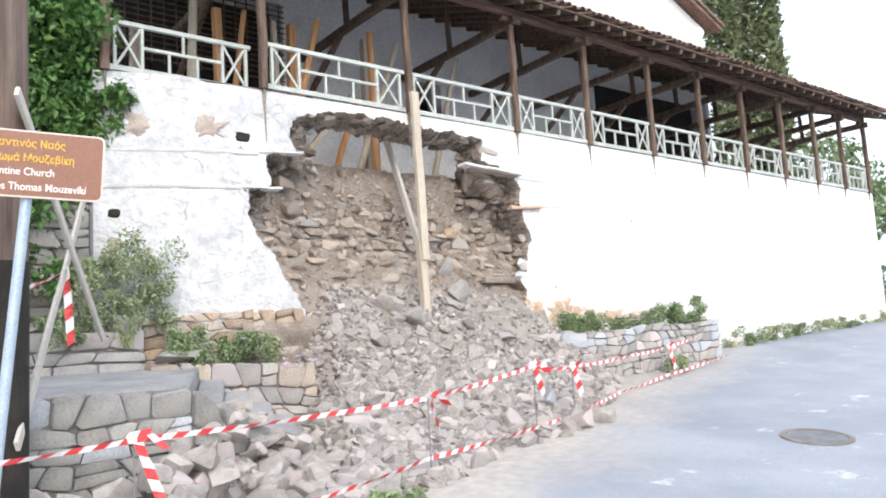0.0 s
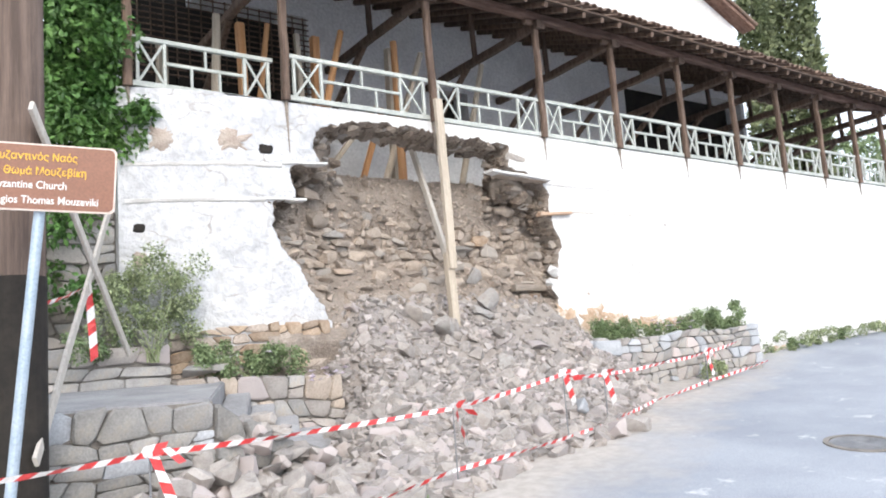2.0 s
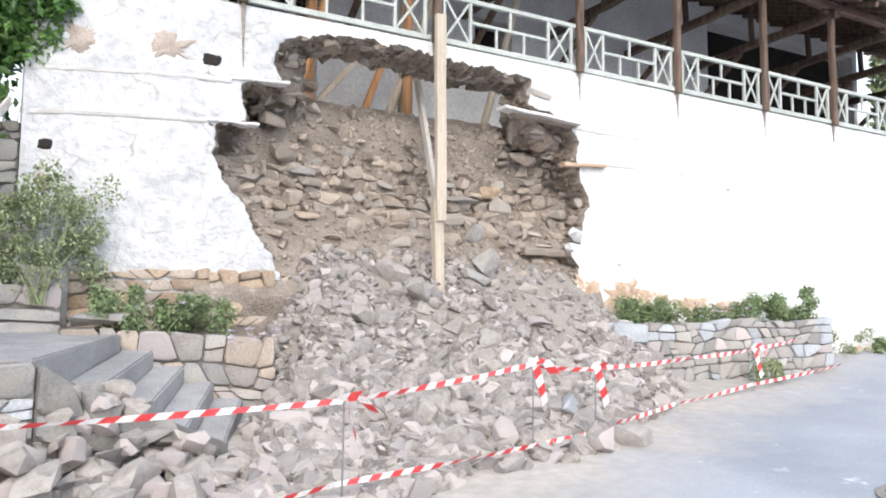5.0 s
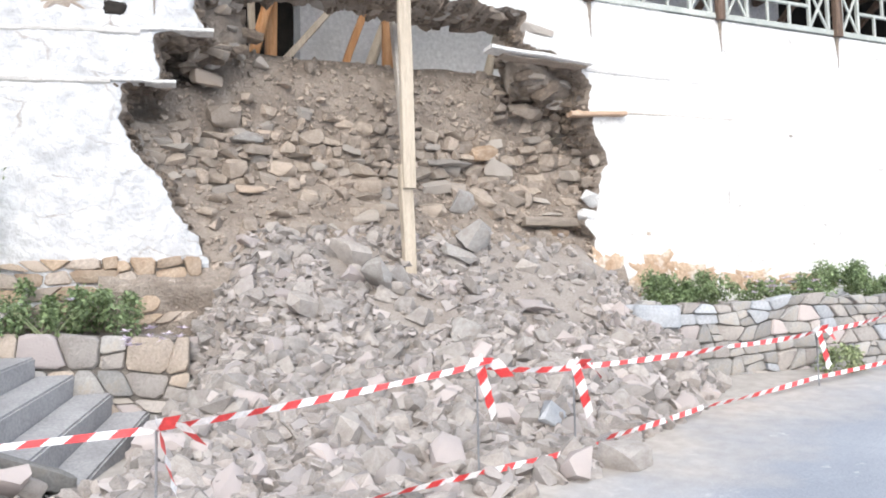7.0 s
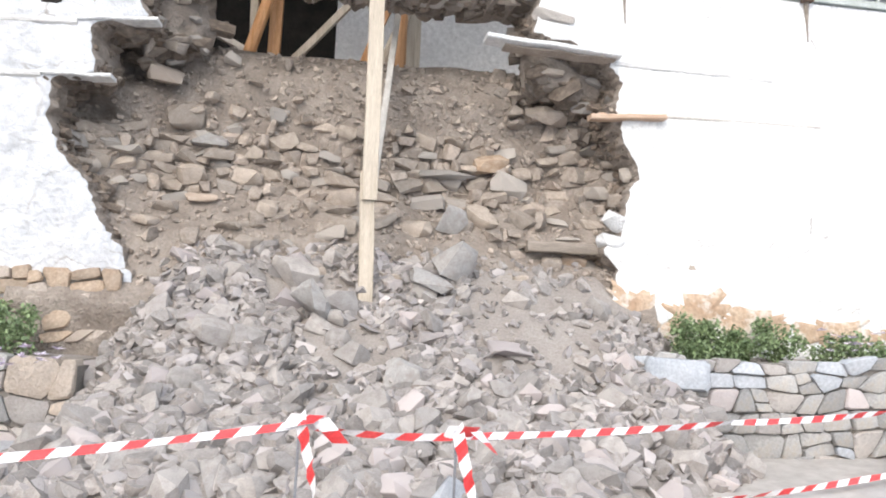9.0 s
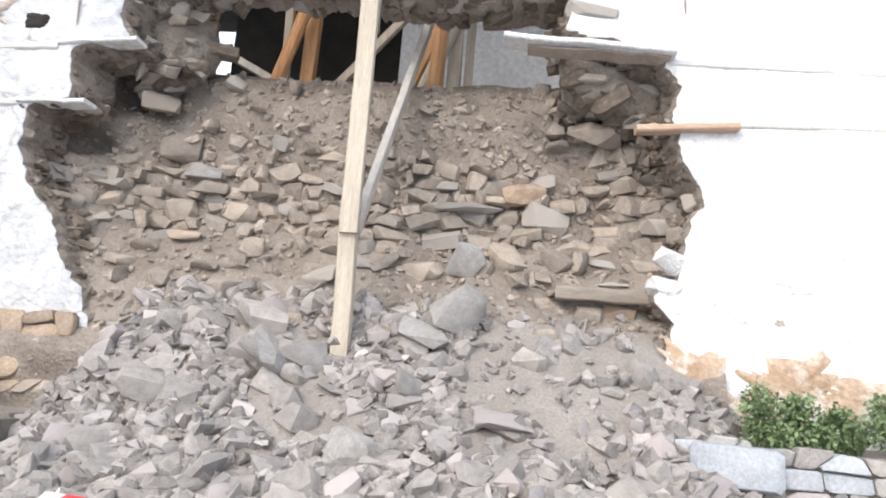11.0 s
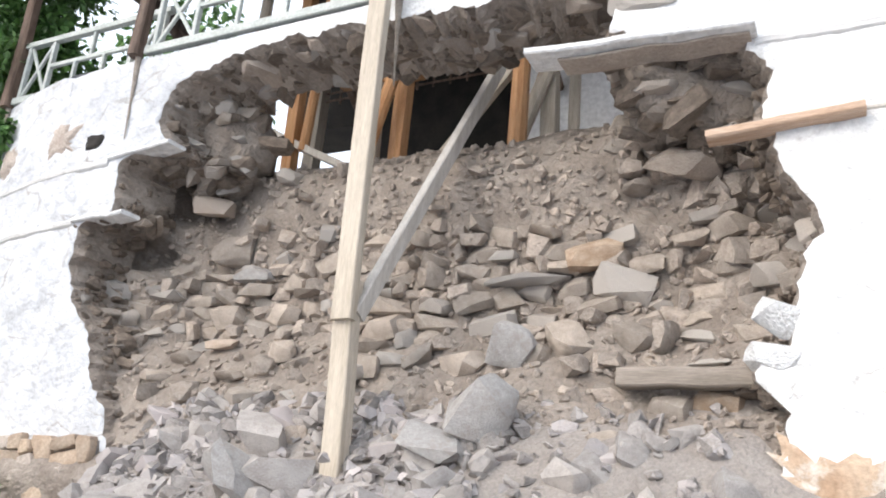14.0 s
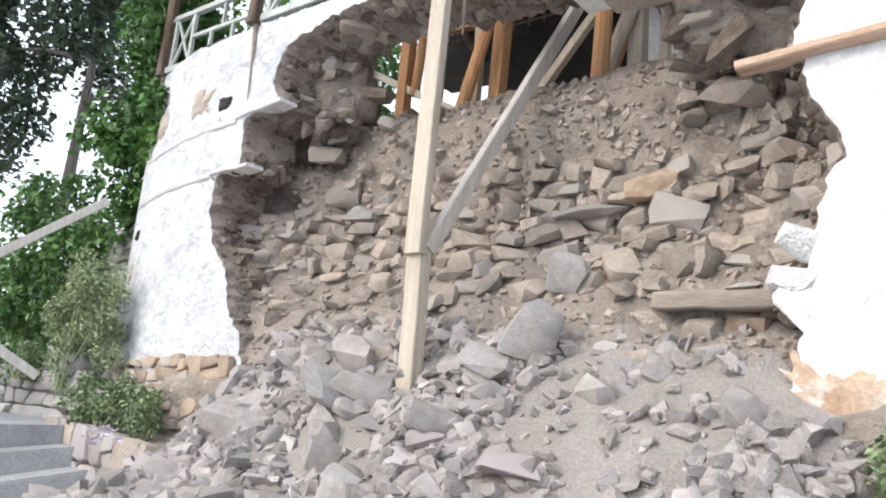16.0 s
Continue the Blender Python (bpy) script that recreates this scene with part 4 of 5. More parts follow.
main_prop()
for a, b, w, mat, lab, rd in (
        ((-3.95, 2.2, 4.38), (-3.9, 2.2, 7.5), 0.16, M_ORANGE, "orange-brown sawn timber post inside the gallery", False),
        ((-2.15, 2.2, 4.38), (-2.2, 2.1, 7.5), 0.16, M_TIMBER, "pale sawn timber post inside the gallery", False),
        ((-4.2, 2.15, 4.38), (-4.3, 2.2, 7.5), 0.10, M_TIMBER, "thin pale timber post beside a thicker one", False),
        ((-5.42, 2.2, 4.38), (-5.48, 2.2, 7.5), 0.15, M_ORANGE, "orange-brown sawn timber post near the gallery end", False),
        ((-2.02, 2.5, 4.38), (-2.0, 2.5, 7.5), 0.10, M_TIMBER, "thin pale timber post inside the gallery", False),
        ((-2.9, 2.5, 4.38), (-2.2, 2.5, 6.3), 0.11, M_ORANGE, "orange-brown leaning pole inside the gallery", False),
        ((-4.0, 2.4, 4.38), (-2.4, 2.4, 6.3), 0.10, M_TIMBER, "slanting pale brace inside the gallery", False),
        ((-4.3, 1.9, 4.38), (-3.45, 1.9, 7.6), 0.15, M_ORANGE, "orange-brown peeled pole leaning in the gallery", True),
        ((-6.15, 2.0, 4.38), (-6.0, 2.0, 7.5), 0.17, M_TIMBER, "pale peeled pole in the gallery", True),
        ((-5.25, 2.2, 5.2), (-5.0, 2.0, 7.5), 0.12, M_ORANGE, "orange-brown peeled pole leaning in the gallery", True),
        ((-2.31, 1.7, 4.38), (-2.33, 1.7, 7.5), 0.17, M_ORANGE, "orange-brown peeled pole standing in the gallery", True),
        ((-2.6, 2.0, 4.38), (-1.44, 2.0, 7.5), 0.15, M_TIMBER, "pale peeled pole leaning under the roof", True),
        ((-0.65, 2.0, 4.38), (0.25, 2.0, 7.5), 0.14, M_TIMBER, "pale peeled pole leaning under the roof", True),
        ((-6.2, 2.2, 5.75), (-4.3, 2.2, 4.75), 0.09, M_GREYWOOD, "grey slanting brace near the gallery end", False),
        ((-4.8, 2.2, 6.0), (-3.7, 2.2, 5.95), 0.11, M_ORANGE, "orange-brown cross piece between the posts", False)):
    prop(a, b, w, mat, lab, round_=rd)
prop((-6.45, 3.9, 4.3), (-6.45, 3.9, 7.6), 0.2, M_TIMBER, "stout pale post at the gallery end")
prop((-6.9, 3.9, 5.9), (-5.7, 3.9, 5.0), 0.12, M_OLDWOOD, "dark slanting brace at the gallery end")


# ---- ties, ledges and planks in the wall ----
def ledge(name, a, b, w, d, mat, label, cat="ledge", wob=0.01):
    t = thing(name, label, cat, at=a)
    part("board", beam_bm(a, b, w, d, bevel=0.012, wobble=wob), mat, t)
    return t


ledge("stone_ledge", (-1.50, -0.05, 4.37), (0.02, -0.04, 4.285), 0.28, 0.05, M_PLASTER, "whitewashed slate ledge jutting over the breach")
ledge("stone_ledge", (-1.28, 0.02, 4.315), (-0.02, 0.01, 4.250), 0.22, 0.02, M_CORE_STONE, "dark slate under the whitewashed ledge")
ledge("stone_ledge", (-5.75, 0.08, 4.19), (-4.95, 0.05, 4.24), 0.22, 0.04, M_PLASTER, "whitewashed slate ledge at the edge of the breach")
ledge("stone_ledge", (-6.05, 0.08, 3.585), (-5.36, 0.05, 3.60), 0.22, 0.04, M_PLASTER, "whitewashed slate ledge at the edge of the breach")
snag = ledge("tie_plank", (-0.30, -0.05, 3.575), (0.58, -0.04, 3.645), 0.15, 0.06, M_BROWNPLANK, "brown broken tie plank standing out of the wall", "plank", 0.006)
part("splinter", beam_bm((-0.30, -0.03, 3.585), (0.0, -0.02, 3.605), 0.05, 0.04, bevel=0.012, wobble=0.012), M_BROWNPLANK, snag)
part("splinter", beam_bm((-0.25, 0.0, 3.63), (0.0, -0.01, 3.64), 0.05, 0.03, bevel=0.01, wobble=0.012), M_BROWNPLANK, snag)
ledge("tie_plank", (0.56, 0.035, 3.67), (2.5, 0.035, 3.70), 0.09, 0.035, M_GREYWOOD, "grey tie plank almost flush with the plaster", "plank", 0.004)
ledge("tie_plank", (-0.90, 0.22, 2.135), (0.12, 0.20, 2.14), 0.16, 0.12, M_BOARD, "grey-brown plank bedded in the torn wall", "plank")
for z0_, z1_, x0_, x1_ in ((4.06, 4.15, -8.1, -5.75), (3.50, 3.57, -8.1, -6.05), (4.24, 4.21, 0.0, 1.9)):
    t = thing("timber_tie", "limewashed grey timber tie set in the plaster", "tie", "timber ties", at=(x0_, wall_y(x0_), z0_))
    pts = [x0_ + (x1_ - x0_) * k / 6 for k in range(7)]
    for p, q in zip(pts, pts[1:]):
        zp, zq = z0_ + (z1_ - z0_) * (p - x0_) / (x1_ - x0_), z0_ + (z1_ - z0_) * (q - x0_) / (x1_ - x0_)
        part("length", beam_bm((p, wall_y(p) + 0.042, zp), (q, wall_y(q) + 0.042, zq), 0.11, 0.075, bevel=0.02, wobble=0.004), M_TIE, t)


def loose(name, label, cat, place, size, turn, mat, kind="rock", i=0, group=""):
    ob = new(name, stone_mesh(kind, i, mat))
    ob.matrix_world = scaled(place, turn, Vector(size))
    return tagged(ob, label, cat, group)


loose("plastered_stone", "white plastered stone hanging at the broken edge", "stone", (0.06, 0.05, 2.44), (0.30, 0.2, 0.34), (0.2, 0.35, 0.3), M_PLASTER, i=3)
loose("plastered_stone", "white plastered stone hanging at the broken edge", "stone", (0.02, 0.07, 2.22), (0.34, 0.22, 0.2), (0, 0.1, 0.1), M_PLASTER, i=8)
for lab, place, size, turn, mat, i in (
        ("large pale grey boulder lying on the rubble slope", (-1.74, -0.04, 1.92), (0.46, 0.38, 0.50), (0.5, 0.25, 0.6), M_PALESTONE, 26),
        ("flat pale stone lying under a boulder", (-1.98, -0.14, 1.66), (0.48, 0.38, 0.26), (0.4, 0.25, 0.2), M_PALESTONE, 12),
        ("large grey stone lying on the rubble slope", (-3.40, -0.12, 1.66), (0.50, 0.42, 0.36), (0.4, 0.2, 0.2), M_STONE, 17),
        ("large dusty stone half buried in the slope", (-3.15, -0.58, 1.40), (0.46, 0.40, 0.36), (0.3, 0.5, 0.9), M_PALESTONE, 5),
        ("large dusty stone half buried beside the prop", (-2.98, -0.42, 1.40), (0.55, 0.45, 0.40), (0.2, 0.1, 0.4), M_STONE, 22),
        ("large grey stone lying on the lower slope", (-2.04, -0.60, 1.24), (0.44, 0.36, 0.34), (0.5, 0.2, 1.1), M_STONE, 9),
        ("large dusty stone lying on the lower slope", (-1.27, -0.78, 0.98), (0.46, 0.36, 0.34), (0.4, 0.1, 0.3), M_STONE, 27),
        ("upright pale slab in the lower slope", (-2.35, -1.10, 0.70), (0.34, 0.26, 0.46), (0.5, 0.2, 0.2), M_PALESTONE, 15),
        ("large grey stone lying on the rubble slope", (-4.05, -0.72, 1.05), (0.50, 0.40, 0.36), (0.4, 0.3, 0.5), M_STONE, 30)):
    loose("boulder", lab, "stone", place, size, turn, mat, i=i, group="boulders on the slope")
for lab, place, size, turn, mat, i in (
        ("pale brown stone held in the torn masonry", (-0.78, 0.56, 4.06), (0.36, 0.36, 0.34), (0.1, 0.2, 0.2), M_CORE_STONE, 6),
        ("large brown stone held in the torn masonry", (-0.58, 0.66, 3.76), (0.56, 0.4, 0.40), (0.1, 0.1, 0.1), M_CORE_STONE, 2),
        ("brown stone held in the torn masonry", (-0.16, 0.52, 3.86), (0.40, 0.4, 0.30), (0.2, -0.1, 0.4), M_CORE_STONE, 11),
        ("large flat grey stone bedded in the core", (-1.02, 0.74, 2.90), (0.46, 0.26, 0.48), (0.3, 0.35, 0.1), M_CORE_STONE, 29),
        ("leaning grey slab at the foot of the core", (-1.72, 0.42, 2.40), (0.36, 0.24, 0.44), (0.5, 0.25, 0.2), M_PALESTONE, 33),
        ("orange brick-coloured stone bedded in the core", (-1.23, 0.76, 3.14), (0.46, 0.3, 0.28), (0.1, -0.15, 0.2), M_OCHRE, 7),
        ("pinkish stone bedded in the core", (-4.98, 0.68, 3.87), (0.40, 0.34, 0.34), (0.1, 0.1, 0.3), M_OCHRE, 13),
        ("long grey slate bedded in the core", (-1.75, 0.74, 2.98), (0.70, 0.34, 0.22), (0.1, 0.0, 0.1), M_CORE_STONE, 19),
        ("grey block bedded in the core", (-4.48, 0.86, 3.20), (0.46, 0.34, 0.24), (0.1, 0.05, 0.1), M_PALESTONE, 4),
        ("grey block bedded in the core", (-4.75, 0.80, 3.45), (0.42, 0.34, 0.38), (0.1, 0.05, 0.3), M_CORE_STONE, 16)):
    loose("core_stone", lab, "stone", place, size, turn, mat, i=i, group="large stones in the core")
loose("white_block", "pale grey limestone block at the foot of the heap", "stone", (-2.05, -2.55, -0.05), (0.44, 0.36, 0.32), (0.2, 0.3, 0.9), M_BLUESTONE, i=24)
loose("boulder", "big brown stone at the foot of the heap", "stone", (-1.75, -3.35, -0.34), (0.62, 0.5, 0.50), (0.1, 0.0, 0.5), M_STONE, i=21)
loose("boulder", "big brown stone at the foot of the heap", "stone", (-2.35, -3.42, -0.34), (0.5, 0.4, 0.42), (0.1, 0.3, 1.5), M_STONE, i=14)
def patch(name, label, cat, x, z, w, h, mat, seed, proud=0.022, ragged=0.35):
    """A ragged-edged area of another surface on the wall face, following its unevenness."""
    bm = bmesh.new()
    n = 44
    rows = []
    for f in (0.0, 0.35, 0.7, 1.0):
        row = []
        for k in range(n):
            a = 2 * math.pi * k / n
            q = 1 + ragged * noise.noise((math.cos(a) * 1.6, math.sin(a) * 1.6, seed)) + ragged * 0.7 * noise.noise((math.cos(a) * 5, math.sin(a) * 5, seed + 3))
            c, d = math.cos(a), math.sin(a)
            px, pz = x + math.copysign(abs(c) ** 0.6, c) * w / 2 * q * f, z + math.copysign(abs(d) ** 0.6, d) * h / 2 * q * f
            row.append(bm.verts.new((px, wall_y(px) + wall_bump(px, pz) - (proud + 0.004 * noise.noise((px * 9, pz * 9, 1)) if f < 1 else -0.012), pz)))
        rows.append(row)
    for p, q in zip(rows, rows[1:]):
        for k in range(n):
            bm.faces.new((p[k], p[(k + 1) % n], q[(k + 1) % n], q[k]))
    bmesh.ops.remove_doubles(bm, verts=rows[0], dist=1e-5)
    bmesh.ops.recalc_face_normals(bm, faces=bm.faces)
    me = bpy.data.meshes.new(name)
    bm.to_mesh(me)
    bm.free()
    me.materials.append(mat)
    me.polygons.foreach_set("use_smooth", [True] * len(me.polygons))
    return tagged(new(name, me), label, cat, kind="structure")


patch("bare_patch", "brown masonry bared where plaster has fallen off", "bare masonry", -6.55, 4.50, 0.46, 0.30, M_EXPOSED, 2.0, 0.022, 0.75)
patch("bare_patch", "brown masonry bared where plaster has fallen off", "bare masonry", -7.62, 4.46, 0.36, 0.34, M_EXPOSED, 5.0, 0.022, 0.75)
patch("bare_patch", "brown masonry bared below a scaffold hole", "bare masonry", -7.93, 2.62, 0.22, 0.26, M_EXPOSED, 8.0)
# Raised near-black patches: the shade of each hole is painted, nothing is recessed.
patch("painted_hole_patch", "near-black ragged patch painting a shaded scaffold hole on the plaster", "hole", -6.02, 4.40, 0.26, 0.19, M_DARK, 11.0, 0.024, 0.25)
patch("painted_hole_patch", "near-black ragged patch painting a shaded scaffold hole on the plaster", "hole", -7.93, 3.10, 0.18, 0.15, M_DARK, 14.0, 0.024, 0.25)
patch("chip", "small grey chip in the white plaster", "chip", 0.95, 1.98, 0.10, 0.07, M_CORE_STONE, 17.0, 0.004, 0.5)
patch("chip", "small dark chip in the white plaster", "chip", 3.6, 3.52, 0.12, 0.05, M_CORE_STONE, 19.0, 0.004, 0.5)
for k, (px, pz, pw, ph) in enumerate(((0.30, 1.46, 0.66, 0.60), (0.98, 1.40, 0.85, 0.52), (1.75, 1.34, 0.9, 0.44), (2.7, 1.32, 1.0, 0.38), (3.8, 1.30, 1.1, 0.32))):
    patch("ochre_patch", "ochre under-render showing where limewash has gone", "bare render", px, pz, pw, ph, M_OCHRE_RENDER, 20.0 + 3 * k, 0.020, 0.6)
loose("exposed_stone", "bare stone showing beside the slate ledge", "stone", (-0.72, 0.02, 4.72), (0.5, 0.15, 0.3), (0, 0.1, 0), M_CORE_STONE, i=20)


def hollow(x, z):
    """Where stones have dropped out under the slate ledges."""
    return max(1 - ((x - cx) / rx) ** 2 - ((z - cz) / rz) ** 2 for cx, cz, rx, rz in ((-5.76, 3.42, 0.36, 0.17), (-5.34, 4.0, 0.44, 0.18), (-0.26, 4.06, 0.34, 0.17))) > 0


def reveal_stones():
    """Broken masonry all round the inside of the breach."""
    r = random.Random(77)
    ring = breach_ring()
    root = tagged(new("breach_edge", link_mesh("breach_edge", [(-5, 0.3, 0.9), (-4.9, 0.3, 0.9), (-4.9, 0.4, 0.9)], [(0, 1, 2)], M_CORE)), "broken stones round the edge of the breach", "masonry edge", kind="structure")
    small, n = Heap(), 0
    pts = [(math.cos(a) * q, math.sin(a) * q) for a, q in ring]
    run = np.cumsum([0.0] + [math.dist(p, q) for p, q in zip(pts, pts[1:])])
    for k in range(2100):
        a, rad = ring[int(np.searchsorted(run, r.uniform(0, run[-1]))) % len(ring)]
        c, s = math.cos(a), math.sin(a)
        if MID[1] + s * rad < 1.5:
            continue
        q = r.random()
        y = 0.06 + 0.56 * q
        d = rad - (0.03 + 0.11 * q) * (1.0 if s > 0.2 else 0.75) - (0.03 * q if s > 0.35 else 0) + 0.03
        size = r.uniform(0.06, 0.15) if k > 290 else r.uniform(0.16, 0.27)
        if y < 0.2:
            size *= 0.6
        x, z = MID[0] + c * d, MID[1] + s * d
        if hollow(x, z) and k % 3:
            continue
        m = scaled((x, y + wall_y(x), z), (r.gauss(0, 0.25), r.gauss(0, 0.25), r.gauss(0, 0.6)), Vector((size * 1.3, size, size * r.uniform(0.6, 1.0))))
        i = r.randrange(36)
        if k <= 290:
            if s > 0.35:
                m = m @ Matrix.Diagonal((1.25, 1.2, 1.1, 1))
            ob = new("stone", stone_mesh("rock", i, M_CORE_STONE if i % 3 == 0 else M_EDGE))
            ob.parent, ob.matrix_basis = root, m
        else:
            small.add(*ROCKS[i], m)
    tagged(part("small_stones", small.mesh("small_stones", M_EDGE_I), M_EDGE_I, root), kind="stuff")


# ---- terrace, steps and planters ----
def flat_block(name, lo, hi, mat, parent, label=""):
    x0, y0, z0 = lo
    x1, y1, z1 = hi
    bm = bmesh.new()
    v = [bm.verts.new((x + rng.uniform(-0.015, 0.015), y + rng.uniform(-0.015, 0.015), z)) for z in (z0, z1) for x, y in ((x0, y0), (x1, y0), (x1, y1), (x0, y1))]
    for f in ((0, 3, 2, 1), (4, 5, 6, 7), (0, 1, 5, 4), (1, 2, 6, 5), (2, 3, 7, 6), (3, 0, 4, 7)):
        bm.faces.new([v[k] for k in f])
    bmesh.ops.bevel(bm, geom=[e for e in bm.edges], offset=0.02, segments=2, affect="EDGES")
    return part(name, bm, mat, parent, label)


def tread(name, pts, z0, tops, parent):
    """A cement slab on an uneven outline, its top falling a little to the front."""
    bm = bmesh.new()
    low = [bm.verts.new((x, y, z0)) for x, y in pts]
    top = [bm.verts.new((x, y, z)) for (x, y), z in zip(pts, tops)]
    bm.faces.new(low[::-1])
    bm.faces.new(top)
    for k in range(len(pts)):
        m = (k + 1) % len(pts)
        bm.faces.new((low[k], low[m], top[m], top[k]))
    bmesh.ops.bevel(bm, geom=[e for e in bm.edges], offset=0.02, segments=2, affect="EDGES")
    return part(name, bm, M_CONCRETE, parent)


def build_terrace():
    t = thing("stone_steps", "grey cement steps rising beside the planter", "steps", kind="structure", at=(-7.2, -1.8, -0.6))
    tread("landing", [(-13, -2.75), (-8.02, -2.75), (-7.05, -0.58), (-7.06, -0.15), (-13, -0.15)], -0.9, (0.60, 0.60, 0.78, 0.79, 0.79), t)
    for k in range(5):
        a, b = -7.04 + 0.36 * k, -7.80 + 0.37 * k
        drop = 0.185 * (k + 1)
        tread("step", [(b, -2.25), (b + 0.38, -2.25), (a + 0.36, -0.60), (a, -0.60)], -0.9, (0.58 - drop * 1.5, 0.58 - drop * 1.5, 0.78 - drop, 0.78 - drop), t)


build_terrace()


def earth_fill(name, pts, z, label):
    n = len(pts)
    vs = [(x, y, zz) for (x, y), zz in zip(pts, z)] + [(x, y, -0.9) for x, y in pts]
    fs = [tuple(range(n))] + [(i, (i + 1) % n, n + (i + 1) % n, n + i)[::-1] for i in range(n)]
    tagged(new(name, link_mesh(name, vs, fs, M_EARTH)), label, "earth", kind="structure")


earth_fill("planter_earth", [(-0.1, -0.62), (4.5, -1.15), (4.6, 0.02), (-0.3, 0.02)], (0.90, 1.02, 1.05, 1.0), "brown earth filling the stone planter")
earth_fill("planter_earth_west", [(-7.7, -0.42), (-5.5, -0.5), (-5.0, 0.3), (-7.7, 0.4)], (0.80, 0.70, 0.8, 0.9), "brown earth filling the lower planter")
earth_fill("terrace_earth", [(-13, -0.2), (-7.7, -0.05), (-7.7, 0.6), (-13, 1.8)], (1.18, 1.15, 1.2, 1.3), "brown earth behind the terrace wall")


# ---- sign, pole and crossed boards ----
def build_sign():
    t = thing("road_sign", "brown tourist sign with rounded pale border on a leaning blue post", "sign", at=(-10.0, -4.4, 2.64))
    w, h, rc = 1.34, 0.62, 0.05

    def plate(bw, bh, y, th, r):
        bm = bmesh.new()
        loop = []
        for cx, cz, a0 in ((bw / 2 - r, bh / 2 - r, 0), (-bw / 2 + r, bh / 2 - r, 90), (-bw / 2 + r, -bh / 2 + r, 180), (bw / 2 - r, -bh / 2 + r, 270)):
            loop += [(cx + r * math.cos(radians(a0 + k * 22.5)), cz + r * math.sin(radians(a0 + k * 22.5))) for k in range(5)]
        f = [bm.verts.new((x, y, z)) for x, z in loop]
        b = [bm.verts.new((x, y + th, z)) for x, z in loop]
        bm.faces.new(f)
        bm.faces.new(b[::-1])
        for i in range(len(loop)):
            bm.faces.new((f[i], b[i], b[(i + 1) % len(loop)], f[(i + 1) % len(loop)]))
        bmesh.ops.recalc_face_normals(bm, faces=bm.faces)
        return bm

    def local(name, bm, mat, label=""):
        ob = part(name, bm, mat, t, label)
        ob.matrix_parent_inverse = Matrix()
        return ob
    local("border", plate(w, h, 0.0, 0.02, rc), M_SIGNEDGE)
    local("panel", plate(w - 0.03, h - 0.03, -0.004, 0.01, rc), M_SIGN)
    for line, z, size, mat, shift in (("Μεταβυζαντινός Ναός", 0.155, 0.108, M_YELLOW, 0.34), ("Αγίου Θωμά Μουζεβίκη", 0.02, 0.108, M_YELLOW, 0.42),
                                      ("Byzantine Church", -0.105, 0.108, M_WHITE, 0.26), ("Agios Thomas Mouzeviki", -0.245, 0.108, M_WHITE, 0.53)):
        cu = bpy.data.curves.new("lettering", "FONT")
        cu.body, cu.size, cu.align_x, cu.extrude, cu.offset = line, size, "RIGHT", 0.002, 0.0008
        tmp = new("lettering_tmp", cu)
        bpy.context.view_layer.update()
        me = bpy.data.meshes.new_from_object(tmp.evaluated_get(bpy.context.evaluated_depsgraph_get()))
        bpy.data.objects.remove(tmp)
        me.materials.clear()
        me.materials.append(mat)
        ob = new("lettering", me)
        ob.parent = t
        ob.matrix_basis = pose(shift, -0.008, z, 90, 0, 0) @ Matrix.Diagonal((0.78, 0.92, 1, 1))
    t.matrix_world = pose(-10.04, -4.42, 2.62, 0, 3.2, -15) @ Matrix.Scale(0.94, 4)
    post = tagged(new("sign_post_pipe"), "pale blue painted steel pipe leaning beside the pole", "sign post")
    post.location = (-10.28, -4.35, -0.7)
    part("pipe", round_bm([(-10.30, -4.34, -0.8), (-10.13, -4.34, 1.0), (-9.98, -4.34, 2.55)], [0.045] * 3, 14), M_STEEL, post)


build_sign()
pole = thing("utility_pole", "thick dark creosoted wooden utility pole", "pole", at=(-10.03, -3.28, -0.7))
part("shaft", round_bm([(-10.03, -3.28, -0.9), (-10.03, -3.28, 2), (-10.03, -3.27, 5), (-10.02, -3.27, 9)], [0.26, 0.255, 0.24, 0.21], 24), M_POLE, pole)
part("base_band", round_bm([(-10.03, -3.28, -0.85), (-10.03, -3.28, 1.9)], [0.268, 0.262], 24), M_DARK, pole, "black tarred foot")
cross = thing("crossed_boards", "two grey boards nailed into a cross barring the steps", "barrier", at=(-9.1, -1.6, 2.13))
part("board", beam_bm((-9.93, -3.62, 0.20), (-8.34, 0.06, 3.52), 0.11, 0.04, up=(1, -0.6, 0), wobble=0.004), M_GREYWOOD, cross)
part("board", beam_bm((-9.98, -3.80, 3.45), (-8.3, -0.4, 1.25), 0.11, 0.04, up=(1, -0.6, 0), wobble=0.004), M_GREYWOOD, cross)


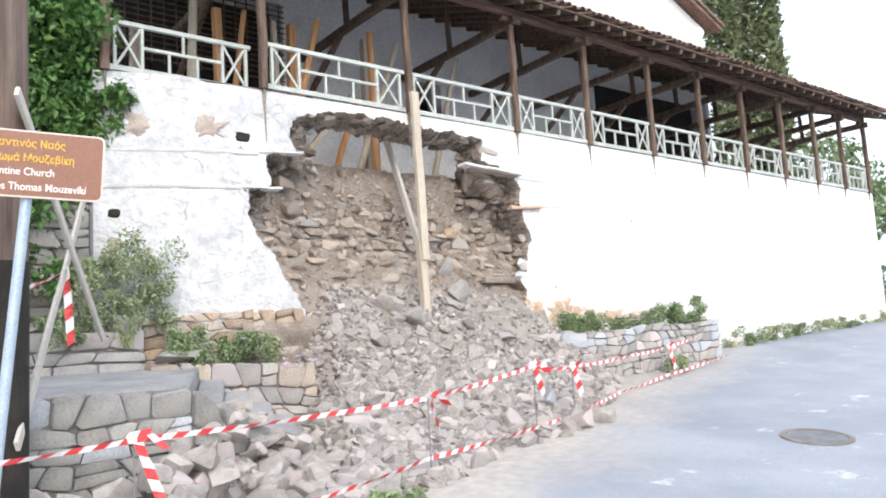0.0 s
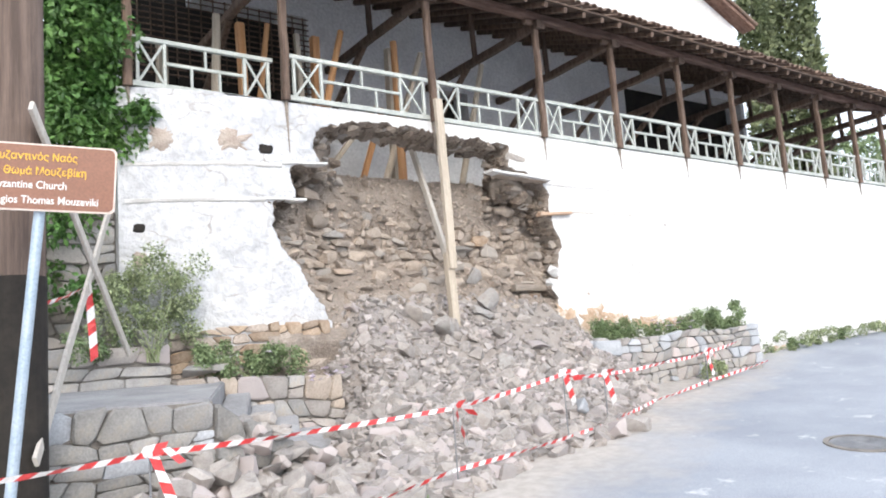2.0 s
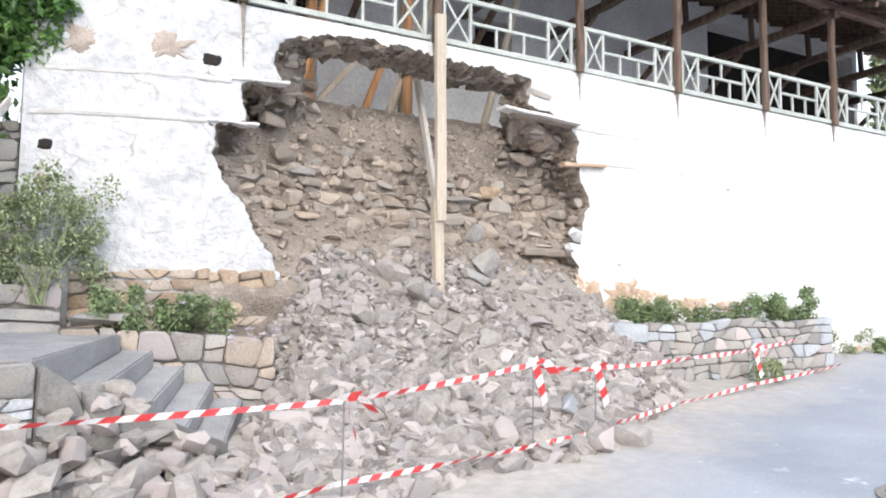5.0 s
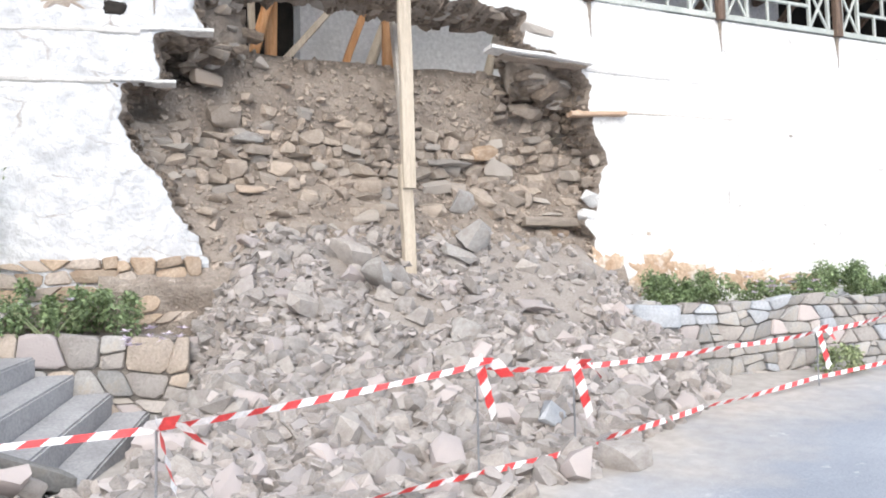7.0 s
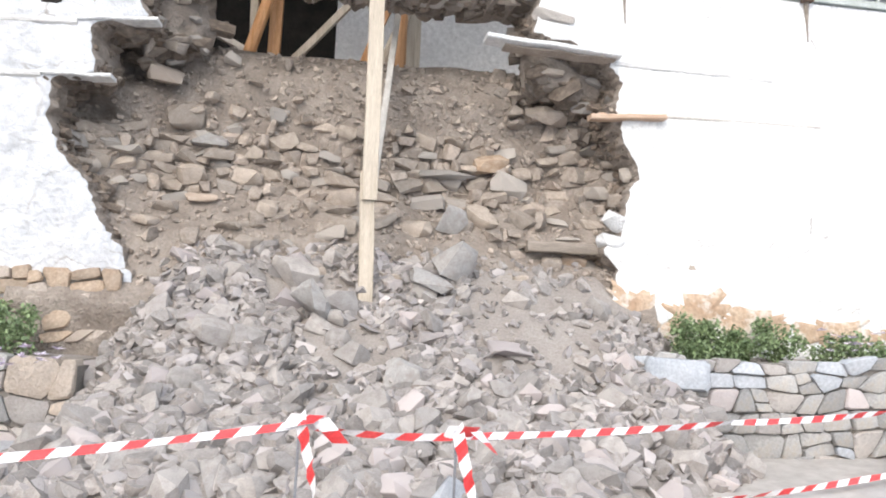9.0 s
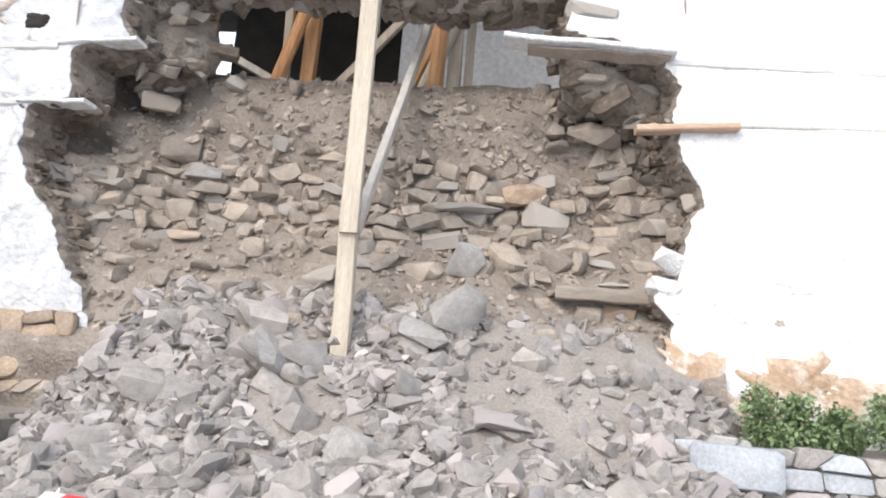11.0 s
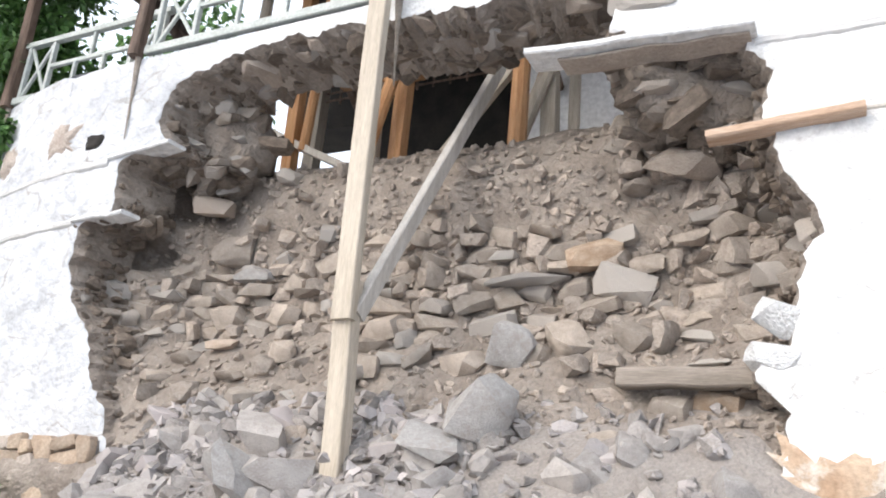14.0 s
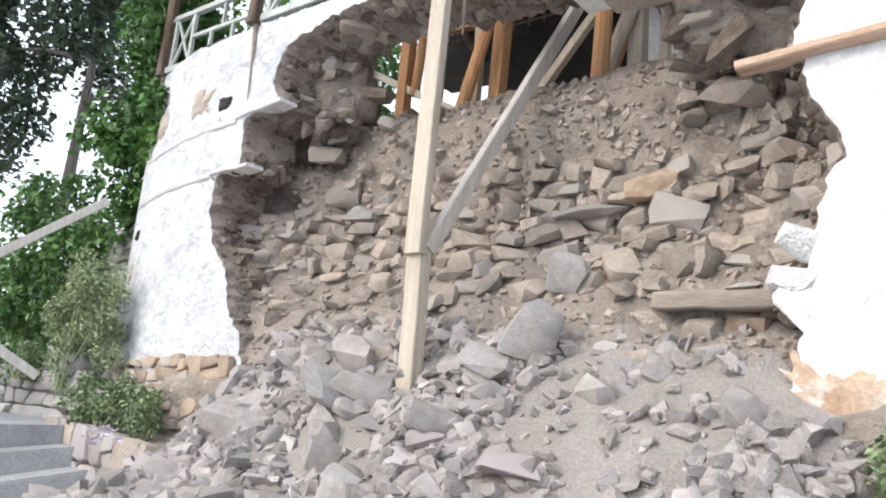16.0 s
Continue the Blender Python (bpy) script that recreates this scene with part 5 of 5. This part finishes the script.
# ---- barrier tape ----
def tape(points, sag, label, name="barrier_tape", pitch=0.125, width=0.052, seed=1, lean=0.75):
    r = random.Random(seed)
    t = thing(name, label, "barrier tape", "red and white barrier tape", at=points[0])
    for a, b in zip(points, points[1:]):
        a, b = Vector(a), Vector(b)
        run = (b - a).length
        n = max(2, round(run / pitch))
        ax = (b - a).normalized()
        out = ax.cross(Vector((0, 0, 1)))
        out = out.normalized() if out.length > 0.3 else Vector((0.8, 0.6, 0))
        up = out.cross(ax)
        ph = r.uniform(0, 6)

        def edge(u, side):
            o = a.lerp(b, u) - Vector((0, 0, sag * 4 * u * (1 - u)))
            tw = lean * math.sin(u * run * 1.7 + ph) + 0.2 * math.sin(u * 23 + ph)
            return o + (up * math.cos(tw) + out * math.sin(tw)) * side * width / 2
        sk = 0.03 / run
        for i in range(n):
            bm = bmesh.new()
            rows = [[bm.verts.new(edge(u + sk, 1)), bm.verts.new(edge(u - sk, -1))] for u in (i / n, (i + 0.5) / n, (i + 1) / n)]
            for p, q in zip(rows, rows[1:]):
                bm.faces.new((p[0], p[1], q[1], q[0]))
            part("red_band" if i % 2 else "white_band", bm, M_RED if i % 2 else M_TAPEWHITE, t)


KNOTS = [(-9.22, -4.65, 0.23), (-5.67, -4.12, 0.28), (-3.18, -3.36, 0.52), (-2.17, -3.17, 0.45), (1.9, -1.95, 0.62)]
tape([(-11.3, -5.35, 0.22)] + KNOTS[:2], 0.02, "red and white barrier tape strung before the steps", seed=2)
tape(KNOTS[1:3], 0.02, "red and white barrier tape strung before the heap", seed=3)
tape(KNOTS[2:4], 0.03, "short slack length of barrier tape between two knots", seed=4)
tape([KNOTS[3], (0.1, -2.5, 0.53), KNOTS[4], (3.6, -1.5, 0.78)], 0.02, "red and white barrier tape strung along the planter", seed=5)
tape([(-8.3, -4.6, -0.66), (-5.72, -4.1, -0.42), (-1.9, -3.1, -0.26)], 0.02, "low red and white barrier tape before the heap", seed=6)
tape([(-1.9, -3.15, -0.20), (-0.17, -2.4, -0.10), (1.9, -1.9, 0.07), (4.6, -1.5, 0.32)], 0.015, "low red and white barrier tape along the street", seed=7)
for k, (x, y, z) in enumerate(KNOTS):
    low = (-8.9, -4.75, -0.62) if k == 0 else (x + 0.12, y - 0.06, z - 0.42)
    tape([(x, y - 0.02, z + 0.06), low], 0.0, "tail of barrier tape hanging from a knot", "tape_tail", 0.11, 0.085, 20 + k, 0.9)
    tape([(x - 0.08, y - 0.02, z + 0.02), (x + 0.12, y - 0.05, z + 0.04), (x + 0.26, y - 0.04, z - 0.10)], 0.0, "crumpled knot of barrier tape", "tape_knot", 0.09, 0.10, 40 + k, 1.2)
    gz = max(ground_z(x, y), heap_z(x, y))
    s = thing("stake", "thin rusty rod holding the barrier tape", "stake", "tape stakes", at=(x, y, gz - 0.1))
    part("rod", round_bm([(x, y, gz - 0.1), (x, y, z + 0.05)], [0.009, 0.009], 8), M_IRON, s)
tape([(-9.05, -1.62, 2.05), (-9.0, -1.66, 1.15)], 0, "barrier tape hanging from the crossed boards", "tape_tail", 0.16, 0.09, 61, 1.0)
tape([(-10.0, -3.0, 1.65), (-9.1, -1.62, 2.0)], 0.05, "barrier tape tied from the pole to the boards", seed=62)


# ---- manhole ----
def manhole():
    x, y = -0.62, -6.12
    z = ground_z(x, y)
    t = thing("manhole_cover", "round worn iron manhole cover in the street", "manhole", at=(x, y, z))
    tilt = Matrix.Translation((x, y, z + 0.008)) @ Euler((math.atan(0.115), -math.atan(0.052), 0)).to_matrix().to_4x4()

    def disc(r0, r1, z0, z1, n=40):
        bm = bmesh.new()
        rows = [[bm.verts.new(tilt @ Vector((rr * math.cos(k * 2 * math.pi / n), rr * math.sin(k * 2 * math.pi / n), zz))) for k in range(n)] for rr, zz in ((r1, z0), (r1, z1), (r0, z1), (r0, z0))]
        for p, q in zip(rows, rows[1:]):
            for k in range(n):
                bm.faces.new((p[k], p[(k + 1) % n], q[(k + 1) % n], q[k]))
        return bm
    part("frame", disc(0.40, 0.47, -0.05, 0.012), M_MORTAR, t)
    lid = disc(0.0001, 0.385, -0.05, 0.004)
    part("lid", lid, M_IRON, t)
    for k in range(6):
        part("rib", disc(0.05 + k * 0.055, 0.075 + k * 0.055, 0.0, 0.010), M_IRON, t)


manhole()


# ---- planting ----
LEAF = (np.array([(0, 0, 0), (0.45, 0.30, 0.07), (1, 0, -0.05), (0.45, -0.30, 0.07)]), [[0, 1, 2], [0, 2, 3]])


def leaves(n, place, size, seed, droop=0.5):
    """Many leaves; place(r) gives a point for each."""
    r = random.Random(seed)
    h = Heap()
    for _ in range(n):
        p = place(r)
        s = size * r.uniform(0.55, 1.35)
        h.add(*LEAF, scaled(p, (r.gauss(0, 0.7), r.gauss(droop, 0.5), r.uniform(0, 6.28)), Vector((s, s, s))))
    return h


def clumps(centres, spread):
    def place(r):
        c = centres[int(r.random() ** 1.0 * len(centres)) % len(centres)]
        while True:
            v = Vector((r.uniform(-1, 1), r.uniform(-1, 1), r.uniform(-1, 1)))
            if 0.1 < v.length < 1:
                break
        v *= c[3] * spread * (0.7 + 0.3 * r.random())
        return (c[0] + v.x, c[1] + v.y, c[2] + v.z)
    return place


def plant(name, label, cat, at, centres, n, size, mat, seed, stems=4, droop=0.5, stem_mat=None, group=""):
    t = thing(name, label, cat, group, at=at)
    r = random.Random(seed)
    for k in range(stems):
        c = centres[r.randrange(len(centres))]
        a = Vector(at) + Vector((r.uniform(-0.1, 0.1), r.uniform(-0.05, 0.05), 0))
        mid = a.lerp(Vector(c[:3]), 0.5) + Vector((0, 0, 0.1))
        part("stem", round_bm([a, mid, c[:3]], [0.011, 0.008, 0.004], 5), stem_mat or M_DRYLEAF, t)
    part("leaves", leaves(n, clumps(centres, 1.0), size, seed, droop).mesh("leaves", mat), mat, t)
    return t


def clouds(seed, n, box, rad):
    r = random.Random(seed)
    return [(r.uniform(box[0], box[1]), r.uniform(box[2], box[3]), r.uniform(box[4], box[5]), r.uniform(*rad)) for _ in range(n)]


plant("ivy", "dense green ivy hanging over the wall corner", "ivy", (-8.5, 0.7, 1.2), clouds(1, 60, (-9.2, -8.0, 0.1, 1.2, 4.3, 8.0), (0.28, 0.55)) + clouds(2, 14, (-8.9, -7.85, 0.15, 0.6, 3.9, 5.2), (0.16, 0.32)), 17000, 0.135, M_IVY, 3, 6)
plant("ivy", "green creeper covering the old grey stone wall", "ivy", (-9.6, 1.0, 1.2), clouds(4, 40, (-11.5, -8.45, 0.1, 1.1, 2.0, 4.0), (0.25, 0.55)), 8000, 0.12, M_IVY, 5, 6)
plant("bush", "loose olive-green wild shrub by the wall", "bush", (-7.95, -0.3, 1.1), clouds(6, 34, (-8.5, -7.25, -0.4, 0.1, 1.25, 2.5), (0.14, 0.3)) + clouds(7, 3, (-8.1, -7.5, -0.35, 0.0, 2.45, 2.75), (0.2, 0.3)), 8500, 0.048, M_DRYLEAF, 8, 12)
plant("weeds", "green weeds with a few pale flowers in the planter", "weeds", (-6.6, -0.45, 0.75), clouds(9, 30, (-7.3, -5.6, -0.5, -0.1, 0.85, 1.3), (0.1, 0.2)), 5000, 0.052, M_LEAF, 10, 8)
plant("weeds", "small green weeds by the steps", "weeds", (-8.7, -0.5, 1.2), clouds(11, 9, (-9.1, -8.3, -0.6, -0.2, 1.25, 1.6), (0.1, 0.2)), 1200, 0.055, M_LEAF, 12, 5)
plant("planter_plants", "low bright green plants in the stone planter", "plants", (0.9, -0.4, 0.95), clouds(13, 34, (0.62, 1.9, -0.55, -0.15, 1.02, 1.38), (0.08, 0.16)), 6500, 0.046, M_LEAF, 14, 6)
plant("planter_plants", "low bright green plants in the stone planter", "plants", (4.0, -0.7, 1.0), clouds(15, 34, (3.1, 4.6, -1.0, -0.3, 1.1, 1.48), (0.1, 0.2)), 6500, 0.05, M_LEAF, 16, 6)
plant("planter_plants", "sparse green stems with leaves in the planter", "plants", (2.5, -0.6, 1.0), clouds(17, 20, (1.8, 3.2, -0.8, -0.3, 1.05, 1.26), (0.08, 0.15)), 2600, 0.05, M_LEAF, 18, 6)
plant("planter_plants", "tall thin sprig at the end of the planter", "plants", (4.95, -0.6, 1.05), clouds(19, 5, (4.8, 5.2, -0.7, -0.5, 1.5, 1.85), (0.06, 0.14)), 160, 0.10, M_LEAF, 20, 4)
plant("weeds", "dry grass tuft at the foot of the planter", "weeds", (2.9, -1.5, 0.05), clouds(21, 8, (2.5, 3.2, -1.6, -1.35, 0.1, 0.35), (0.1, 0.18)), 1200, 0.055, M_DRYLEAF, 22, 4)
for k, x in enumerate((5.2, 6.0, 6.9, 7.7, 8.6, 9.5, 10.5, 11.4, 12.4, 13.4, 14.6)):
    z = ground_z(x, -0.25)
    plant("weeds", "green weeds along the foot of the wall", "weeds", (x, -0.2, z), clouds(30 + k, 7, (x - 0.6, x + 0.6, -0.4, -0.05, z + 0.02, z + 0.25 + 0.1 * (k % 3)), (0.08, 0.17)), 800, 0.055, M_DRYLEAF if k % 3 else M_LEAF, 40 + k, 3, group="weeds along the wall")
plant("weeds", "small green weeds at the edge of the street", "weeds", (-6.6, -4.5, -0.75), clouds(50, 6, (-6.9, -6.2, -4.7, -4.3, -0.72, -0.62), (0.06, 0.12)), 360, 0.07, M_LEAF, 51, 3)


def flowers(name, label, spots, seed, size=0.05):
    t = thing(name, label, "flowers", at=spots[0])
    r = random.Random(seed)
    h = Heap()
    for p in spots:
        for k in range(6):
            h.add(*LEAF, scaled(p, (r.gauss(0, 0.2), r.gauss(-0.3, 0.2), k * 1.05), Vector((size, size * 0.9, size))))
    tagged(part("petals", h.mesh("petals", M_PETAL), M_PETAL, t), kind="stuff")


fr = random.Random(90)
flowers("flowers", "pale pink flowers in the stone planter", [(fr.uniform(2.0, 3.4), fr.uniform(-0.9, -0.4), fr.uniform(1.12, 1.34)) for _ in range(42)], 91, 0.055)
flowers("flowers", "pale lilac flowers over the planter edge", [(fr.uniform(-5.95, -5.3), fr.uniform(-1.0, -0.8), fr.uniform(0.68, 0.88)) for _ in range(12)], 92, 0.07)
flowers("flowers", "single white flower among the weeds", [(-6.4, -0.62, 1.15), (-6.38, -0.63, 1.14)], 93, 0.06)


def conifer(name, label, at, height, radius, n, size, mat, seed, low=0.05, power=0.8, trunk=0.2):
    t = thing(name, label, "tree", at=at)
    x, y, z = at
    part("trunk", round_bm([(x, y, z - 0.5), (x, y, z + height * 0.5), (x, y, z + height * 0.95)], [trunk, trunk * 0.7, 0.03], 10), M_BARK, t)

    def place(r):
        u = low + (1 - low) * r.random() ** 0.9
        lump = 1 + 0.25 * noise.noise((u * 9, seed, r.random() * 2))
        rr = radius * (math.sin(math.pi * min(1, (1 - u) ** power * 0.97 + 0.03)) ** 0.6) * lump * (0.6 + 0.4 * r.random() ** 0.5)
        a = r.uniform(0, 6.28)
        return (x + rr * math.cos(a), y + rr * math.sin(a), z + height * u)
    part("crown", leaves(n, place, size, seed, -0.6).mesh("crown", mat), mat, t)


conifer("cypress", "tall dense dark green cypress behind the church", (31.2, 12.0, 0.0), 24.5, 1.6, 15000, 0.40, M_CYPRESS, 61, 0.02, 0.7)
conifer("cypress", "tall dense dark green cypress behind the church", (28.0, 12.0, 0.0), 21.5, 0.9, 8000, 0.34, M_CYPRESS, 62, 0.02, 0.7)


def tree(name, label, at, height, trunk_r, centres, n, size, mat, seed):
    t = thing(name, label, "tree", at=at)
    r = random.Random(seed)
    x, y, z = at
    bm = round_bm([(x, y, z - 0.6), (x + 0.1, y, z + height * 0.4), (x + 0.25, y, z + height * 0.95)], [trunk_r, trunk_r * 0.75, trunk_r * 0.25], 10)
    part("trunk", bm, M_BARK, t)
    for c in centres[::3]:
        part("limb", round_bm([(x + 0.12, y, min(z + height * 0.9, max(z + height * 0.3, c[2] - 0.8))), ((x + c[0]) / 2, (y + c[1]) / 2, c[2] - 0.2), c[:3]], [trunk_r * 0.35, trunk_r * 0.2, 0.03], 6), M_BARK, t)
    part("crown", leaves(n, clumps(centres, 1.0), size, seed, 0.3).mesh("crown", mat), mat, t)


tree("pine", "tall dark pine beyond the terrace", (-27.8, 8.0, -1.0), 19, 0.32, clouds(70, 26, (-33, -23.5, 4, 11, 12.0, 19), (0.9, 1.7)), 9000, 0.34, M_NEEDLE, 71)
tree("pine", "tall dark pine beyond the terrace", (-33, 6.0, -1.0), 19, 0.34, clouds(72, 26, (-37, -30.5, 3, 9, 8.0, 18), (0.9, 1.8)), 9000, 0.36, M_NEEDLE, 73)
tree("tree", "pale leafy tree seen against the bright sky", (-22.5, 9.0, -1.0), 14, 0.2, clouds(74, 16, (-25.5, -20.5, 7, 11, 9.5, 15), (0.6, 1.2)), 2600, 0.25, M_DRYLEAF, 75)
tree("tree", "leafy green tree beyond the gallery end", (34.5, 11.5, 0.0), 11, 0.25, clouds(76, 26, (31, 40, 9, 14, 5.5, 11.5), (0.9, 1.7)), 7000, 0.36, M_LEAF, 77)
tree("tree", "leafy green tree beside the street end", (23.5, 2.5, 0.5), 6, 0.16, clouds(78, 18, (21, 26, 1.0, 4.5, 1.8, 6.2), (0.6, 1.1)), 4500, 0.24, M_LEAF, 79)
tree("tree", "leafy green tree close beyond the gallery end", (-13.5, 6.5, 0.8), 9.5, 0.18, clouds(82, 26, (-15.5, -10.5, 4.8, 8.5, 6.6, 10.5), (0.7, 1.2)), 7000, 0.22, M_IVY, 83)
plant("hedge", "thick green hedge beyond the crossed boards", "hedge", (-13.5, 2.5, 0.8), clouds(80, 40, (-19, -9.8, 1.6, 5.0, 1.5, 3.6), (0.5, 0.95)), 8000, 0.17, M_IVY, 81, 8)


# ---- stone walls, built of single stones ----
GREYS = [M_WALLSTONE, M_WALLSTONE, M_WALLSTONE, M_STONE]
PALES = [M_CHURCH, M_CHURCH, M_WALLSTONE, M_OCHRE_RENDER]
rag_wall("planter_wall", "grey rag stone planter wall along the street", (-0.15, -0.78), (4.62, -1.36), -0.30, 0.14, 0.98, 1.12, 301, GREYS + [M_BLUESTONE], size=(0.16, 0.40), course=(0.16, 0.30), gap=0.012)
cap = tagged(new("planter_block", block_mesh(random.Random(5), [(-0.31, -0.12), (-0.28, -0.155), (0.29, -0.15), (0.32, -0.11), (0.31, 0.12), (0.27, 0.15), (-0.29, 0.155), (-0.32, 0.11)], 0.22, M_BLUESTONE)), "squared blue-grey block capping the planter wall", "stone")
cap.matrix_world = pose(0.38, -0.85, 0.83, 0, 1, -7)
rag_wall("planter_end", "grey stone end of the planter wall", (4.60, -1.22), (4.66, -0.1), 0.14, 0.16, 1.12, 1.12, 302, GREYS)
rag_wall("steps_wall", "grey and brown stone planter wall beside the steps", (-7.70, -0.50), (-5.25, -0.72), -0.35, -0.45, 0.86, 0.74, 303, [M_WALLSTONE, M_STONE, M_CORE_STONE], size=(0.2, 0.46), course=(0.14, 0.27), gap=0.012)
rag_wall("terrace_wall", "stepped grey stone wall behind the landing", (-13.0, -0.36), (-7.68, -0.22), 0.74, 0.74, 1.42, 1.36, 304, GREYS, size=(0.3, 0.6), course=(0.16, 0.26), gap=0.012)
rag_wall("landing_wall", "large grey stones facing the landing", (-13.0, -2.82), (-8.0, -2.80), -0.75, -0.75, 0.64, 0.62, 305, [M_SLATE, M_WALLSTONE, M_SLATE, M_BLUESTONE], size=(0.28, 0.6), course=(0.17, 0.27), gap=0.012)
rag_wall("steps_side", "dark stone flank of the steps falling with the treads", (-7.98, -2.80), (-6.2, -2.36), -0.85, -0.85, 0.58, -0.30, 311, [M_SLATE, M_WALLSTONE, M_SLATE], size=(0.3, 0.6), course=(0.2, 0.32))
rag_wall("west_wall", "old grey stone wall under the creeper", (-12.5, 1.6), (-8.22, 0.52), 0.9, 0.9, 3.2, 3.4, 306, GREYS + [M_MORTAR], size=(0.25, 0.6), course=(0.18, 0.32))
rag_wall("footing_west", "ochre footing stones below the fallen plaster", (-7.6, 0.13), (-5.95, -0.07), 0.75, 0.85, 1.53, 1.60, 307, [M_OCHRE, M_OCHRE, M_EXPOSED], size=(0.18, 0.45), course=(0.13, 0.2), thick=0.2)
rag_wall("footing_breach", "ochre footing stones at the edge of the breach", (-5.97, -0.07), (-5.08, -0.07), 0.85, 0.9, 1.60, 1.64, 308, [M_OCHRE, M_OCHRE, M_EXPOSED], size=(0.14, 0.36), course=(0.12, 0.2), thick=0.2)
rag_wall("footing_street", "pale bare stones at the foot of the wall", (4.75, -0.02), (16.1, -0.02), 0.05, 0.55, 0.55, 0.85, 310, PALES, size=(0.25, 0.7), course=(0.16, 0.28), thick=0.2, wiggle=0.02)
loose("slab", "grey flat stone slab lying on the planter wall", "stone", (-7.3, -0.36, 0.96), (0.75, 0.5, 0.5), (0.05, -0.12, 0.1), M_WALLSTONE, kind="flat", i=4)
loose("slab", "grey block on the end of the terrace wall", "stone", (-7.95, -0.1, 1.4), (0.5, 0.5, 0.45), (0.0, 0.1, 0.1), M_WALLSTONE, i=6)
fr = random.Random(400)
for k in range(85):
    x, y = fr.uniform(-9.7, -6.3), fr.uniform(-4.35, -2.86)
    s = fr.uniform(0.20, 0.46)
    hump = 0.42 * max(0, 1 - abs((x + 8.2) / 1.7)) * max(0, 1 - abs((y + 3.45) / 0.95))
    loose("fallen_stone", "large dusty brown stone fallen before the landing", "stone", (x, y, ground_z(x, y) + hump * fr.uniform(0.3, 1.2) + s * 0.2),
          (s * fr.uniform(0.9, 1.3), s, s * fr.uniform(0.65, 1.0)), (fr.gauss(0, 0.4), fr.gauss(0, 0.4), fr.uniform(0, 6)), M_STONE, i=fr.randrange(36), group="fallen stones before the landing")


for k in range(110):
    x, y = fr.uniform(-8.3, -6.0), fr.uniform(-3.3, -2.3)
    s = fr.uniform(0.2, 0.38)
    loose("fallen_stone", "dusty grey-brown stone fallen against the foot of the steps", "stone", (x, y, ground_z(x, y) + fr.uniform(0.2, 0.95) * smooth(-6.0, -7.5, x) * smooth(-3.2, -2.5, y) + s * 0.2),
          (s * fr.uniform(0.9, 1.3), s, s * fr.uniform(0.65, 1.0)), (fr.gauss(0, 0.4), fr.gauss(0, 0.4), fr.uniform(0, 6)), M_STONE, i=fr.randrange(36), group="stones against the steps")


# ---- pieces, last ----
shoulder("masonry_shoulder_east", "broken stone and clay left standing under the slate ledge", -0.32, 4.40, 1.15, 0.95, 0.30, 1.0, 3)
shoulder("masonry_shoulder_west", "broken stone and clay left standing beside the opening", -5.12, 4.50, 1.0, 0.80, 0.46, 1.05, 8)
scatter_core()
scatter_heap()
reveal_stones()
build_tiles()
